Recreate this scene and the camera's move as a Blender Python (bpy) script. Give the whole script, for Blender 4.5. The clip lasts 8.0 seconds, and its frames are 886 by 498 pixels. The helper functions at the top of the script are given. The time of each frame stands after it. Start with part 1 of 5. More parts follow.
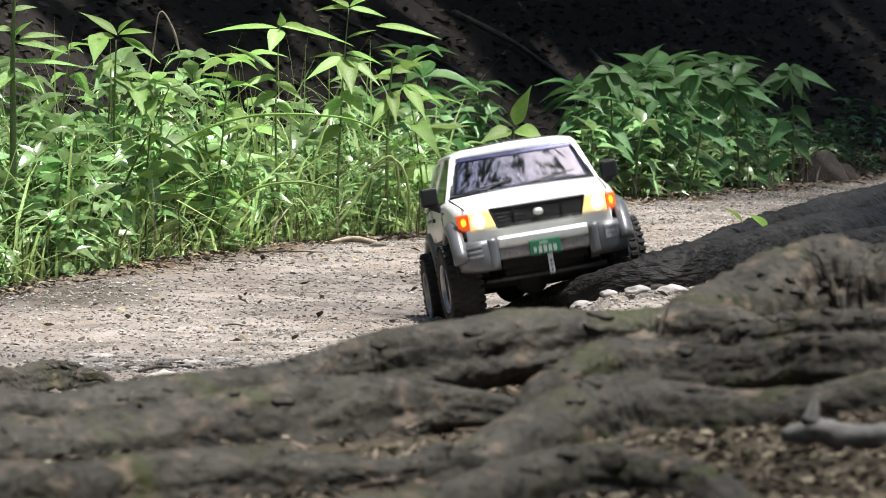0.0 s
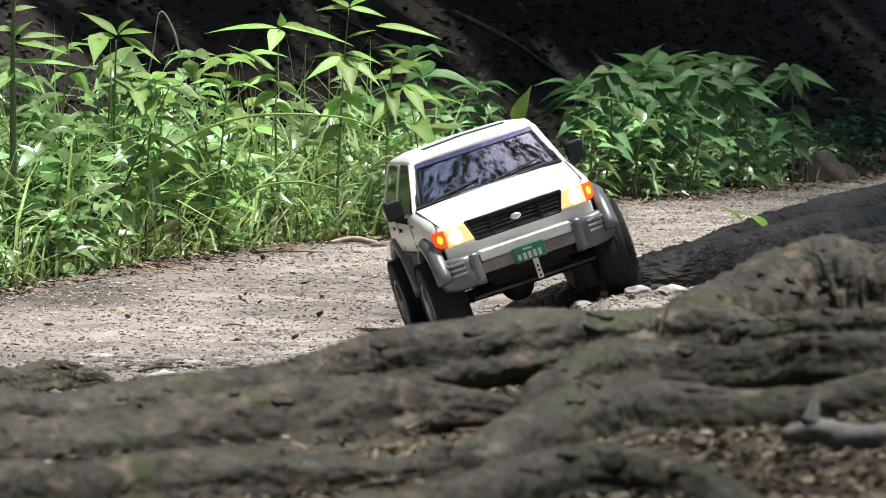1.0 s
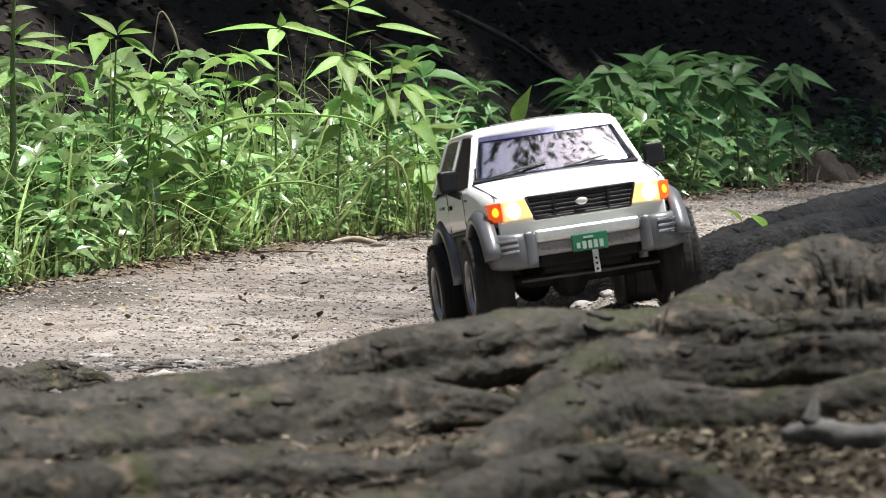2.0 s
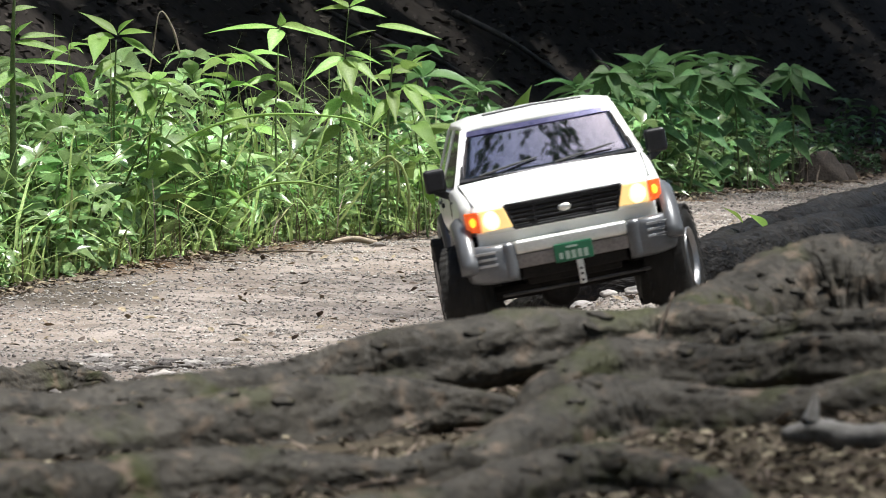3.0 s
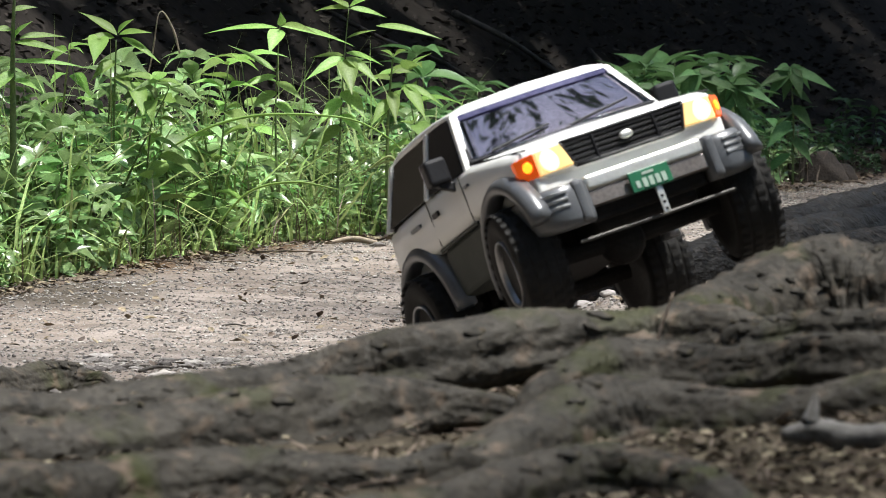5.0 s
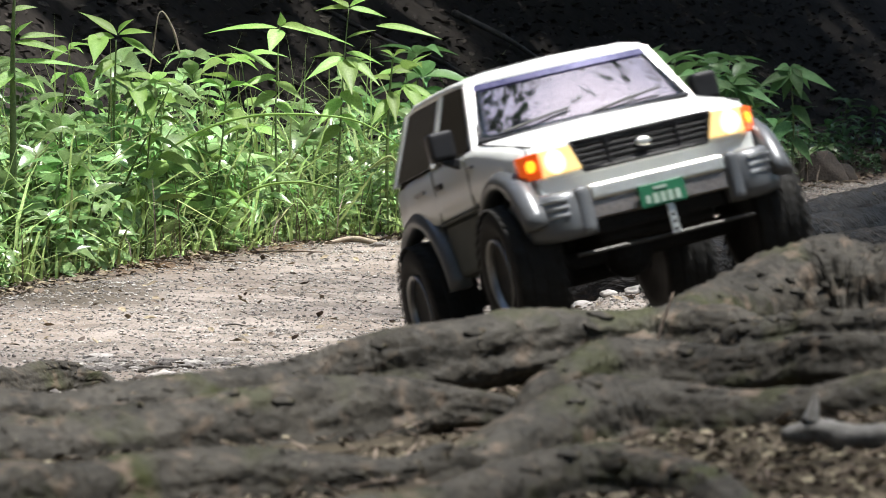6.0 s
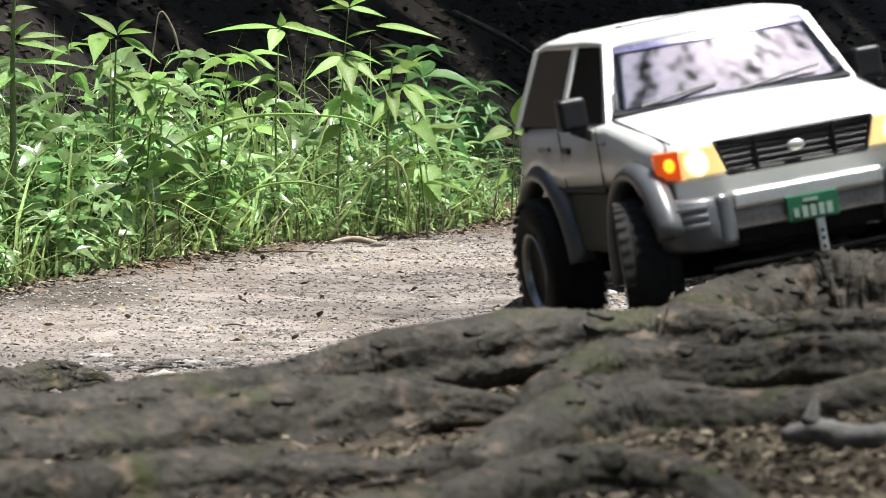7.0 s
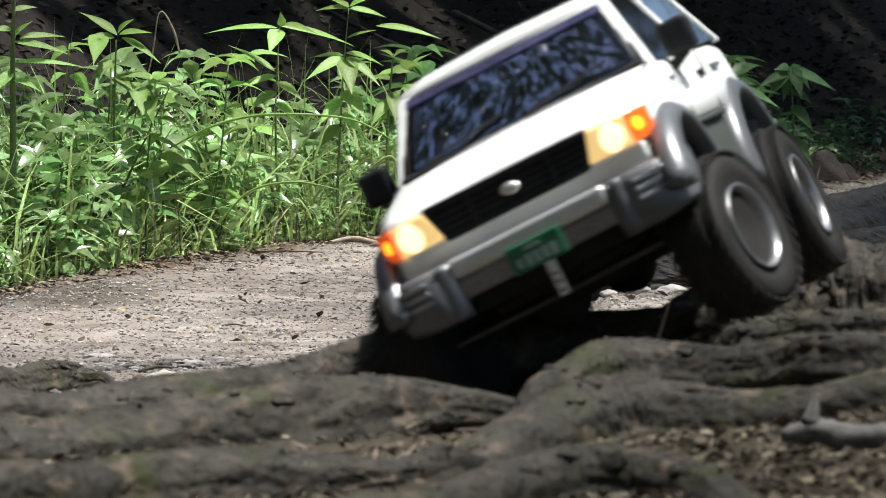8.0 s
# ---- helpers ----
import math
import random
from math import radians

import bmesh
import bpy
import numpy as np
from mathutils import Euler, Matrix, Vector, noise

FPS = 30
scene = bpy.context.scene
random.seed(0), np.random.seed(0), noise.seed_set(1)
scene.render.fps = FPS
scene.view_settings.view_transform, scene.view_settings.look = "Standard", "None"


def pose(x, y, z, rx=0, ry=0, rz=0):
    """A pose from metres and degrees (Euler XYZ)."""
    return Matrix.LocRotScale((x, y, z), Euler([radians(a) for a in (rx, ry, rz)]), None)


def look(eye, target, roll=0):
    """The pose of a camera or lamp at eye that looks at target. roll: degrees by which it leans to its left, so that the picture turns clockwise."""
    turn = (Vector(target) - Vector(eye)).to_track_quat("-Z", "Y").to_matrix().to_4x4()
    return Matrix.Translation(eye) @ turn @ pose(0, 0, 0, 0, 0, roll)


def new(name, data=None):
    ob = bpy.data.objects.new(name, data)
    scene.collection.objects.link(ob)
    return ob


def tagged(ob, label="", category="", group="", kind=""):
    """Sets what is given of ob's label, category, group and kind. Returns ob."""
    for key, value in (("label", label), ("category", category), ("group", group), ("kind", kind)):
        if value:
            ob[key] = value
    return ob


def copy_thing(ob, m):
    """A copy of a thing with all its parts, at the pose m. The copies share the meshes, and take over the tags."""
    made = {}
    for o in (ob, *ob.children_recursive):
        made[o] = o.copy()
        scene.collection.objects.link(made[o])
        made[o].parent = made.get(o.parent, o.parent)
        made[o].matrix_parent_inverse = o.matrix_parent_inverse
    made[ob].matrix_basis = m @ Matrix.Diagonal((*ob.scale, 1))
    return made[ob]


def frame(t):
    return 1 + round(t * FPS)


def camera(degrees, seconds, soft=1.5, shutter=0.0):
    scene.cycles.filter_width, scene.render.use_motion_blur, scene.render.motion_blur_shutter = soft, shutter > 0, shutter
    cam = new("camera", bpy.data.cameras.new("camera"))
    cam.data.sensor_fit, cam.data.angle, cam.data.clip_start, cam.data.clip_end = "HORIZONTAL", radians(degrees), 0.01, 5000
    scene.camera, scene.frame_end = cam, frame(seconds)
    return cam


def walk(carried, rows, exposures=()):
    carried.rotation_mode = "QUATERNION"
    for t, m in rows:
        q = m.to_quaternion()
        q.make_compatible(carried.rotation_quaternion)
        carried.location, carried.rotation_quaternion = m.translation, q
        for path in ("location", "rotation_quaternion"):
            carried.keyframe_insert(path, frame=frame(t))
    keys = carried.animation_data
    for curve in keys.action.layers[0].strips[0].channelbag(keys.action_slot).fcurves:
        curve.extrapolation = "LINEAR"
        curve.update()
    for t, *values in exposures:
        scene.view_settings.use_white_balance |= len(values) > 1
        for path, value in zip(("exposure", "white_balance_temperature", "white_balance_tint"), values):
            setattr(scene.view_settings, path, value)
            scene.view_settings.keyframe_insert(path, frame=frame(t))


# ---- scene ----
cam = camera(8.0, 8.0, soft=0.8, shutter=0.45)
cam.data.dof.use_dof, cam.data.dof.focus_distance, cam.data.dof.aperture_fstop = True, 7.0, 60
HERE = pose(0, 0, 0.33, 87.646, 0, 0)
# the clip's own brightening and darkening about one mean exposure
STOPS = 1.11
walk(cam, [(0.0, HERE), (8.0, HERE)], [(t, STOPS + d) for t, d in (
    (0.0, 0.05), (1.0, 0.0), (1.5, 0.0), (3.0, -0.05), (3.5, -0.07), (4.0, -0.12), (4.5, -0.24), (5.2, -0.08), (6.0, 0.10), (6.5, 0.18), (7.0, 0.10), (7.5, -0.04), (8.0, -0.12))])

# ---- sky, sun, exposure ----
world = bpy.data.worlds.new("sky")
scene.world = world
world.use_nodes = True
wn = world.node_tree.nodes
sky = wn.new("ShaderNodeTexSky")
sky.sky_type, sky.sun_disc, sky.sun_elevation, sky.sun_rotation = "NISHITA", False, radians(78), radians(107)
sky.air_density, sky.dust_density, sky.ozone_density = 1.0, 1.8, 3.5
world.node_tree.links.new(sky.outputs[0], wn["Background"].inputs[0])
wn["Background"].inputs[1].default_value = 0.15
sun = new("sun", bpy.data.lights.new("sun", "SUN"))
sun.data.energy, sun.data.angle, sun.data.color = 4.9, radians(2.8), (1.0, 0.98, 0.94)
sun.matrix_world = look((1.6, 5.5, 8.0), (0.0, 6.0, 0.0))


# ---- materials ----
def material(name, dark, light, rough=0.6, metal=0.0, scale=40.0, bump=0.0, fine=400.0, spec=0.5, random_from=None, spread=0.0, stretch=(1, 1, 1)):
    """Two tones mixed by noise at two scales, with relief."""
    m = bpy.data.materials.new(name)
    m.use_nodes = True
    n, l = m.node_tree.nodes, m.node_tree.links
    b = n["Principled BSDF"]
    co = n.new("ShaderNodeTexCoord")
    big, small = n.new("ShaderNodeTexNoise"), n.new("ShaderNodeTexNoise")
    big.inputs["Scale"].default_value, big.inputs["Detail"].default_value = scale, 5
    small.inputs["Scale"].default_value, small.inputs["Detail"].default_value = fine, 3
    both = n.new("ShaderNodeMath")
    both.operation = "MULTIPLY_ADD"
    both.inputs[1].default_value = 0.45
    grain = n.new("ShaderNodeMapping")
    grain.inputs["Scale"].default_value = stretch
    l.new(co.outputs["Object"], grain.inputs["Vector"])
    l.new(grain.outputs[0], big.inputs["Vector"])
    l.new(grain.outputs[0], small.inputs["Vector"])
    l.new(small.outputs["Fac"], both.inputs[0])
    half = n.new("ShaderNodeMath")
    half.operation = "MULTIPLY"
    half.inputs[1].default_value = 0.55
    l.new(big.outputs["Fac"], half.inputs[0])
    l.new(half.outputs[0], both.inputs[2])
    ramp = n.new("ShaderNodeMapRange")
    ramp.inputs["From Min"].default_value, ramp.inputs["From Max"].default_value = 0.34, 0.66
    l.new(both.outputs[0], ramp.inputs["Value"])
    mix = n.new("ShaderNodeMix")
    mix.data_type = "RGBA"
    mix.inputs["A"].default_value, mix.inputs["B"].default_value = (*dark, 1), (*light, 1)
    l.new(ramp.outputs[0], mix.inputs["Factor"])
    colour = mix.outputs["Result"]
    if random_from:
        src = n.new("ShaderNodeNewGeometry" if random_from == "island" else "ShaderNodeObjectInfo")
        out = src.outputs["Random Per Island" if random_from == "island" else "Random"]
        hsv, val = n.new("ShaderNodeHueSaturation"), n.new("ShaderNodeMapRange")
        val.inputs["To Min"].default_value, val.inputs["To Max"].default_value = 1 - spread, 1 + spread
        hue = n.new("ShaderNodeMapRange")
        hue.inputs["To Min"].default_value, hue.inputs["To Max"].default_value = 0.5 - 0.04 * spread, 0.5 + 0.03 * spread
        l.new(out, val.inputs["Value"])
        l.new(out, hue.inputs["Value"])
        l.new(val.outputs[0], hsv.inputs["Value"])
        l.new(hue.outputs[0], hsv.inputs["Hue"])
        l.new(colour, hsv.inputs["Color"])
        colour = hsv.outputs["Color"]
    l.new(colour, b.inputs["Base Color"])
    b.inputs["Roughness"].default_value, b.inputs["Metallic"].default_value = rough, metal
    b.inputs["Specular IOR Level"].default_value = spec
    if bump:
        bn = n.new("ShaderNodeBump")
        bn.inputs["Strength"].default_value, bn.inputs["Distance"].default_value = 0.8, bump
        l.new(both.outputs[0], bn.inputs["Height"])
        l.new(bn.outputs[0], b.inputs["Normal"])
    return m


def leaf_material(name, dark, light, spread=0.35, random_from="island", thin=0.30, rough=0.30, spec=0.8):
    m = material(name, dark, light, rough, 0, 60, 0.0006, 500, spec, random_from, spread)
    n, l = m.node_tree.nodes, m.node_tree.links
    b, out = n["Principled BSDF"], n["Material Output"]
    tr, mx = n.new("ShaderNodeBsdfTranslucent"), n.new("ShaderNodeMixShader")
    l.new(b.inputs["Base Color"].links[0].from_socket, tr.inputs["Color"])
    mx.inputs[0].default_value = thin
    l.new(b.outputs[0], mx.inputs[1])
    l.new(tr.outputs[0], mx.inputs[2])
    l.new(mx.outputs[0], out.inputs["Surface"])
    return m


def glow(name, colour, strength):
    m = material(name, colour, colour, 0.15)
    b = m.node_tree.nodes["Principled BSDF"]
    b.inputs["Emission Color"].default_value, b.inputs["Emission Strength"].default_value = (*colour, 1), strength
    return m


def ground_material():
    """Pale gravelly soil on the path, brown litter at its edge, humus darkened to stand for shade on the bank, darker
    earth among the roots.
    """
    m = material("soil", (0.085, 0.073, 0.062), (0.325, 0.285, 0.255), 0.95, 0, 14, 0.0030, 330, 0.0)
    n, l = m.node_tree.nodes, m.node_tree.links
    b = n["Principled BSDF"]
    pale = b.inputs["Base Color"].links[0].from_socket
    at = n.new("ShaderNodeAttribute")
    at.attribute_name = "zone"
    sep = n.new("ShaderNodeSeparateColor")
    l.new(at.outputs["Color"], sep.inputs[0])
    tex = n.new("ShaderNodeTexNoise")
    tex.inputs["Scale"].default_value, tex.inputs["Detail"].default_value = 55, 6
    co = n.new("ShaderNodeTexCoord")
    l.new(co.outputs["Object"], tex.inputs["Vector"])
    last = pale
    # second pair: bank soil with the forest's shade put into its tones
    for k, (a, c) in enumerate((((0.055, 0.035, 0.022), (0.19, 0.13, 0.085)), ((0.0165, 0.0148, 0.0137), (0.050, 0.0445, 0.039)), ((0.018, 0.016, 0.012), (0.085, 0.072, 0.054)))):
        pair, lay = n.new("ShaderNodeMix"), n.new("ShaderNodeMix")
        pair.data_type = lay.data_type = "RGBA"
        pair.inputs["A"].default_value, pair.inputs["B"].default_value = (*a, 1), (*c, 1)
        l.new(tex.outputs["Fac"], pair.inputs["Factor"])
        l.new(sep.outputs[k], lay.inputs["Factor"])
        l.new(last, lay.inputs["A"])
        l.new(pair.outputs["Result"], lay.inputs["B"])
        last = lay.outputs["Result"]
    l.new(last, b.inputs["Base Color"])
    return m


def bark_material(name, dark, mid, moss, rough=0.66, spec=0.12, relief=0.0034, grain=(0.3, 0.8, 1.0)):
    """Grey-brown root bark with long cracks, flakes and mossy patches."""
    m = material(name, dark, mid, rough, 0, 46, relief, 260, spec, stretch=grain)
    n, l = m.node_tree.nodes, m.node_tree.links
    b = n["Principled BSDF"]
    co, mp = n.new("ShaderNodeTexCoord"), n.new("ShaderNodeMapping")
    patch = n.new("ShaderNodeTexNoise")
    patch.inputs["Scale"].default_value, patch.inputs["Detail"].default_value = 21, 6
    l.new(co.outputs["Object"], patch.inputs["Vector"])
    fac = n.new("ShaderNodeMapRange")
    fac.inputs["From Min"].default_value, fac.inputs["From Max"].default_value = 0.52, 0.72
    l.new(patch.outputs["Fac"], fac.inputs["Value"])
    lay = n.new("ShaderNodeMix")
    lay.data_type = "RGBA"
    lay.inputs["B"].default_value = (*moss, 1)
    l.new(fac.outputs[0], lay.inputs["Factor"])
    l.new(b.inputs["Base Color"].links[0].from_socket, lay.inputs["A"])
    worn, wfac, rub = n.new("ShaderNodeTexNoise"), n.new("ShaderNodeMapRange"), n.new("ShaderNodeMix")
    worn.inputs["Scale"].default_value, worn.inputs["Detail"].default_value = 70, 9
    wfac.inputs["From Min"].default_value, wfac.inputs["From Max"].default_value = 0.56, 0.74
    rub.data_type = "RGBA"
    rub.inputs["B"].default_value = (mid[0] * 1.9, mid[1] * 1.6, mid[2] * 1.45, 1)
    l.new(co.outputs["Object"], worn.inputs["Vector"])
    l.new(worn.outputs["Fac"], wfac.inputs["Value"])
    l.new(wfac.outputs[0], rub.inputs["Factor"])
    l.new(lay.outputs["Result"], rub.inputs["A"])
    l.new(rub.outputs["Result"], b.inputs["Base Color"])
    crack = n.new("ShaderNodeTexVoronoi")
    crack.feature = "DISTANCE_TO_EDGE"
    crack.inputs["Scale"].default_value = 90
    mp.inputs["Scale"].default_value = grain
    l.new(co.outputs["Object"], mp.inputs["Vector"])
    l.new(mp.outputs[0], crack.inputs["Vector"])
    bn = n.new("ShaderNodeBump")
    bn.inputs["Strength"].default_value, bn.inputs["Distance"].default_value = 0.4, 0.004
    l.new(crack.outputs["Distance"], bn.inputs["Height"])
    l.new(b.inputs["Normal"].links[0].from_socket, bn.inputs["Normal"])
    l.new(bn.outputs[0], b.inputs["Normal"])
    return m


SOIL = ground_material()
BARK = bark_material("bark", (0.0135, 0.0127, 0.0105), (0.057, 0.0515, 0.0425), (0.038, 0.042, 0.015), grain=(0.75, 0.75, 0.9))
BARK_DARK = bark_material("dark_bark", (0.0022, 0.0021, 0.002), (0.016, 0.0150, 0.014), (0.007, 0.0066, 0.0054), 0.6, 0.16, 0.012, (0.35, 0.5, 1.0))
DEAD = material("dead_wood", (0.10, 0.075, 0.055), (0.30, 0.24, 0.19), 0.85, 0, 60, 0.002, 500, random_from="object", spread=0.4)
LITTER = material("dry_leaves", (0.055, 0.041, 0.028), (0.22, 0.17, 0.115), 0.8, 0, 50, 0.001, 400, random_from="island", spread=0.7)
# litter for the bank, darkened to stand for the shade there
LITTER_SHADED = material("dry_leaves_shade_tint", (0.023, 0.020, 0.017), (0.072, 0.062, 0.053), 0.9, 0, 50, 0.001, 400, 0.1, random_from="island", spread=0.7)
CRUMB = material("crumbled_litter", (0.036, 0.030, 0.023), (0.165, 0.136, 0.102), 0.9, 0, 70, 0.001, 400, 0.1, random_from="island", spread=0.85)
PEBBLE = material("pebbles", (0.09, 0.082, 0.075), (0.33, 0.31, 0.285), 0.9, 0, 80, 0.0, 500, 0.1, random_from="island", spread=0.65)
STONE = material("stone", (0.020, 0.016, 0.012), (0.068, 0.052, 0.040), 0.9, 0, 30, 0.004, 260)
PALE_STONE = material("pale_stone", (0.24, 0.22, 0.20), (0.48, 0.45, 0.42), 0.9, 0, 60, 0.002, 400)
LEAF = leaf_material("green_leaves", (0.14, 0.255, 0.085), (0.35, 0.52, 0.22), 0.75, thin=0.32)
LEAF_YOUNG = leaf_material("young_leaves", (0.18, 0.31, 0.06), (0.28, 0.42, 0.11), 0.25, "object", thin=0.42, rough=0.5, spec=0.35)
LEAF_PICK = leaf_material("single_leaves", (0.17, 0.32, 0.065), (0.37, 0.58, 0.165), 0.4, "object", thin=0.42, rough=0.48, spec=0.4)
# darker leaf copies for the right-hand weeds: shade put into the green
LEAF_SHADE = leaf_material("single_leaves_shade_tint", (0.065, 0.155, 0.052), (0.14, 0.27, 0.105), 0.4, "object", rough=0.55, spec=0.22)
LEAF_COOL_SHADED = leaf_material("leaves_shade_tint", (0.065, 0.155, 0.05), (0.14, 0.27, 0.10), 0.5, rough=0.42, spec=0.4)
GRASS = leaf_material("grass_blades", (0.21, 0.31, 0.09), (0.45, 0.56, 0.23), 0.6, rough=0.45, spec=0.35)
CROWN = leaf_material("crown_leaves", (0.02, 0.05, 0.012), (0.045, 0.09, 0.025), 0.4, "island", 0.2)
STEM = material("green_brown_stems", (0.06, 0.10, 0.028), (0.17, 0.24, 0.08), 0.6, 0, 60, 0, 300)
PAINT = material("cream_white_paint", (0.76, 0.772, 0.73), (0.82, 0.83, 0.80), 0.25, 0, 20, 0, 900)
PAINT_LOW = material("grey_green_paint", (0.045, 0.052, 0.044), (0.07, 0.076, 0.066), 0.6, 0, 30, 0, 900, 0.2)
GREY = material("silver_grey_plastic", (0.105, 0.110, 0.116), (0.155, 0.161, 0.168), 0.33, 0.3, 40, 0, 900)
RIB = material("pale_silver_plastic", (0.34, 0.35, 0.36), (0.44, 0.45, 0.46), 0.35, 0.2, 40, 0, 900)
CHROME = material("chrome", (0.60, 0.60, 0.56), (0.78, 0.78, 0.74), 0.44, 0.85, 30, 0.0003, 300)
BROWNED = material("dull_bumper_face", (0.16, 0.14, 0.13), (0.30, 0.27, 0.25), 0.35, 0.5, 50, 0, 400)
BLACK = material("black_plastic", (0.008, 0.008, 0.009), (0.018, 0.018, 0.020), 0.45, 0, 40, 0, 800, 0.3)
MATT = material("dusty_underbody", (0.011, 0.0105, 0.010), (0.024, 0.022, 0.020), 0.8, 0, 40, 0, 500, 0.15)
RUBBER = material("dusty_rubber", (0.010, 0.010, 0.0095), (0.026, 0.0245, 0.022), 0.7, 0, 60, 0.0008, 600, 0.2)
GLASS = material("tinted_glass", (0.006, 0.006, 0.008), (0.009, 0.009, 0.011), 0.035, 0, 20, 0, 300, 1.0)
GLASS.node_tree.nodes["Principled BSDF"].inputs["IOR"].default_value = 2.6
GLASS.node_tree.nodes["Principled BSDF"].inputs["Specular Tint"].default_value = (0.94, 0.91, 1.0, 1)
SIDE_GLASS = material("dark_side_glass", (0.004, 0.004, 0.005), (0.007, 0.007, 0.008), 0.05, 0, 20, 0, 300, 0.16)
STRIP = material("violet_sun_strip", (0.08, 0.078, 0.18), (0.20, 0.195, 0.34), 0.2, 0.3, 60, 0, 300)
LAMP = glow("lit_headlamp", (0.90, 0.60, 0.24), 0.42)
BULB = glow("headlamp_bulb", (1.0, 0.82, 0.45), 0.85)
AMBER = glow("amber_indicator", (0.95, 0.13, 0.015), 0.18)
AMBER_HOT = glow("amber_bulb", (1.0, 0.36, 0.02), 1.1)
GREY_METAL = material("dull_steel", (0.035, 0.033, 0.03), (0.07, 0.066, 0.06), 0.55, 0.4, 60, 0, 400)
GREY_WOOD = material("weathered_wood", (0.05, 0.047, 0.043), (0.16, 0.152, 0.142), 0.8, 0, 60, 0.002, 400)
# wood darkened for the bank's shade; a few path twigs share it
DIM_WOOD = material("shade_tinted_wood", (0.03, 0.026, 0.022), (0.10, 0.088, 0.075), 0.85, 0, 60, 0.002, 400)
PLATE = material("green_plate", (0.012, 0.11, 0.052), (0.02, 0.15, 0.07), 0.4, 0, 60, 0, 500)
PALE = material("pale_marking", (0.30, 0.40, 0.33), (0.40, 0.50, 0.42), 0.5)
RIM = material("silver_rim", (0.22, 0.222, 0.225), (0.40, 0.40, 0.405), 0.36, 0.85, 50, 0, 500)


# ---- mesh helpers ----
def linked(name, bm, mat, parent=None, label="", smooth=True):
    me = bpy.data.meshes.new(name)
    bm.to_mesh(me)
    bm.free()
    me.materials.append(mat)
    if smooth:
        me.shade_smooth()
    ob = new(name, me)
    if parent:
        ob.parent = parent
    if label:
        tagged(ob, label)
    return ob


def part(name, bm, mat, parent, label="", smooth=False):
    return linked(name, bm, mat, parent, label, smooth)


def block(x0, x1, y0, y1, z0, z1, bevel=0.0015, segments=2):
    bm = bmesh.new()
    bmesh.ops.create_cube(bm, size=1)
    for v in bm.verts:
        v.co = ((x0 + x1) / 2 + v.co.x * (x1 - x0), (y0 + y1) / 2 + v.co.y * (y1 - y0), (z0 + z1) / 2 + v.co.z * (z1 - z0))
    if bevel:
        bmesh.ops.bevel(bm, geom=bm.edges[:], offset=bevel, segments=segments, affect="EDGES", profile=0.5)
    return bm


def slab(corners, depth, bevel=0.0006):
    """A plate with the given outline, thickened along depth."""
    bm = bmesh.new()
    d = Vector(depth)
    a = [bm.verts.new(c) for c in corners]
    b = [bm.verts.new(Vector(c) + d) for c in corners]
    k = len(a)
    bm.faces.new(a)
    bm.faces.new(b[::-1])
    for i in range(k):
        bm.faces.new((a[i], b[i], b[(i + 1) % k], a[(i + 1) % k]))
    bmesh.ops.recalc_face_normals(bm, faces=bm.faces[:])
    if bevel:
        bmesh.ops.bevel(bm, geom=bm.edges[:], offset=bevel, segments=2, affect="EDGES", profile=0.5)
    return bm


def loft(rings, closed=True, caps=True, bm=None):
    bm = bm or bmesh.new()
    rows = [[bm.verts.new(p) for p in r] for r in rings]
    k = len(rows[0])
    for a, b in zip(rows, rows[1:]):
        for i in range(k if closed else k - 1):
            bm.faces.new((a[i], a[(i + 1) % k], b[(i + 1) % k], b[i]))
    if caps:
        bm.faces.new(rows[0][::-1])
        bm.faces.new(rows[-1])
    return bm


def spline(points, steps):
    """Catmull-Rom through points of any length."""
    p = [np.array(q, float) for q in points]
    p = [2 * p[0] - p[1], *p, 2 * p[-1] - p[-2]]
    out = []
    for i in range(1, len(p) - 2):
        for s in range(steps):
            t = s / steps
            out.append(0.5 * (2 * p[i] + (p[i + 1] - p[i - 1]) * t + (2 * p[i - 1] - 5 * p[i] + 4 * p[i + 1] - p[i + 2]) * t * t
                              + (3 * p[i] - p[i - 1] - 3 * p[i + 1] + p[i + 2]) * t ** 3))
    out.append(p[-2])
    return out


def tube(points, sides=10, steps=4, rough=0.0, seed=0.0, bm=None, knots=9.0):
    """A tube through (x, y, z, radius) points; rough: relief as a share of the radius."""
    q = spline(points, steps)
    rings = []
    up = Vector((0.13, 0.21, 1)).normalized()
    for i, c in enumerate(q):
        a, b = Vector(q[max(i - 1, 0)][:3]), Vector(q[min(i + 1, len(q) - 1)][:3])
        along = (b - a).normalized()
        side = along.cross(up).normalized()
        top = side.cross(along).normalized()
        ring = []
        for s in range(sides):
            w = 2 * math.pi * s / sides
            out = side * math.cos(w) + top * math.sin(w)
            r = c[3]
            if rough:
                at = Vector(c[:3]) + out * r
                r *= 1 + rough * (noise.noise(at * knots * 2.2 + Vector((seed, 0, 0))) + 0.6 * noise.noise(at * knots * 7 + Vector((0, seed, 0))) + 0.45 * noise.noise(at * knots * 17) + 0.25 * noise.noise(at * knots * 41))
            ring.append(Vector(c[:3]) + out * r)
        rings.append(ring)
    return loft(rings, bm=bm)


def lathe(profile, sides=40):
    """Turn (x, radius) points about the x axis."""
    rings = [[(x, r * math.cos(2 * math.pi * s / sides), r * math.sin(2 * math.pi * s / sides)) for s in range(sides)] for x, r in profile]
    return loft(rings)


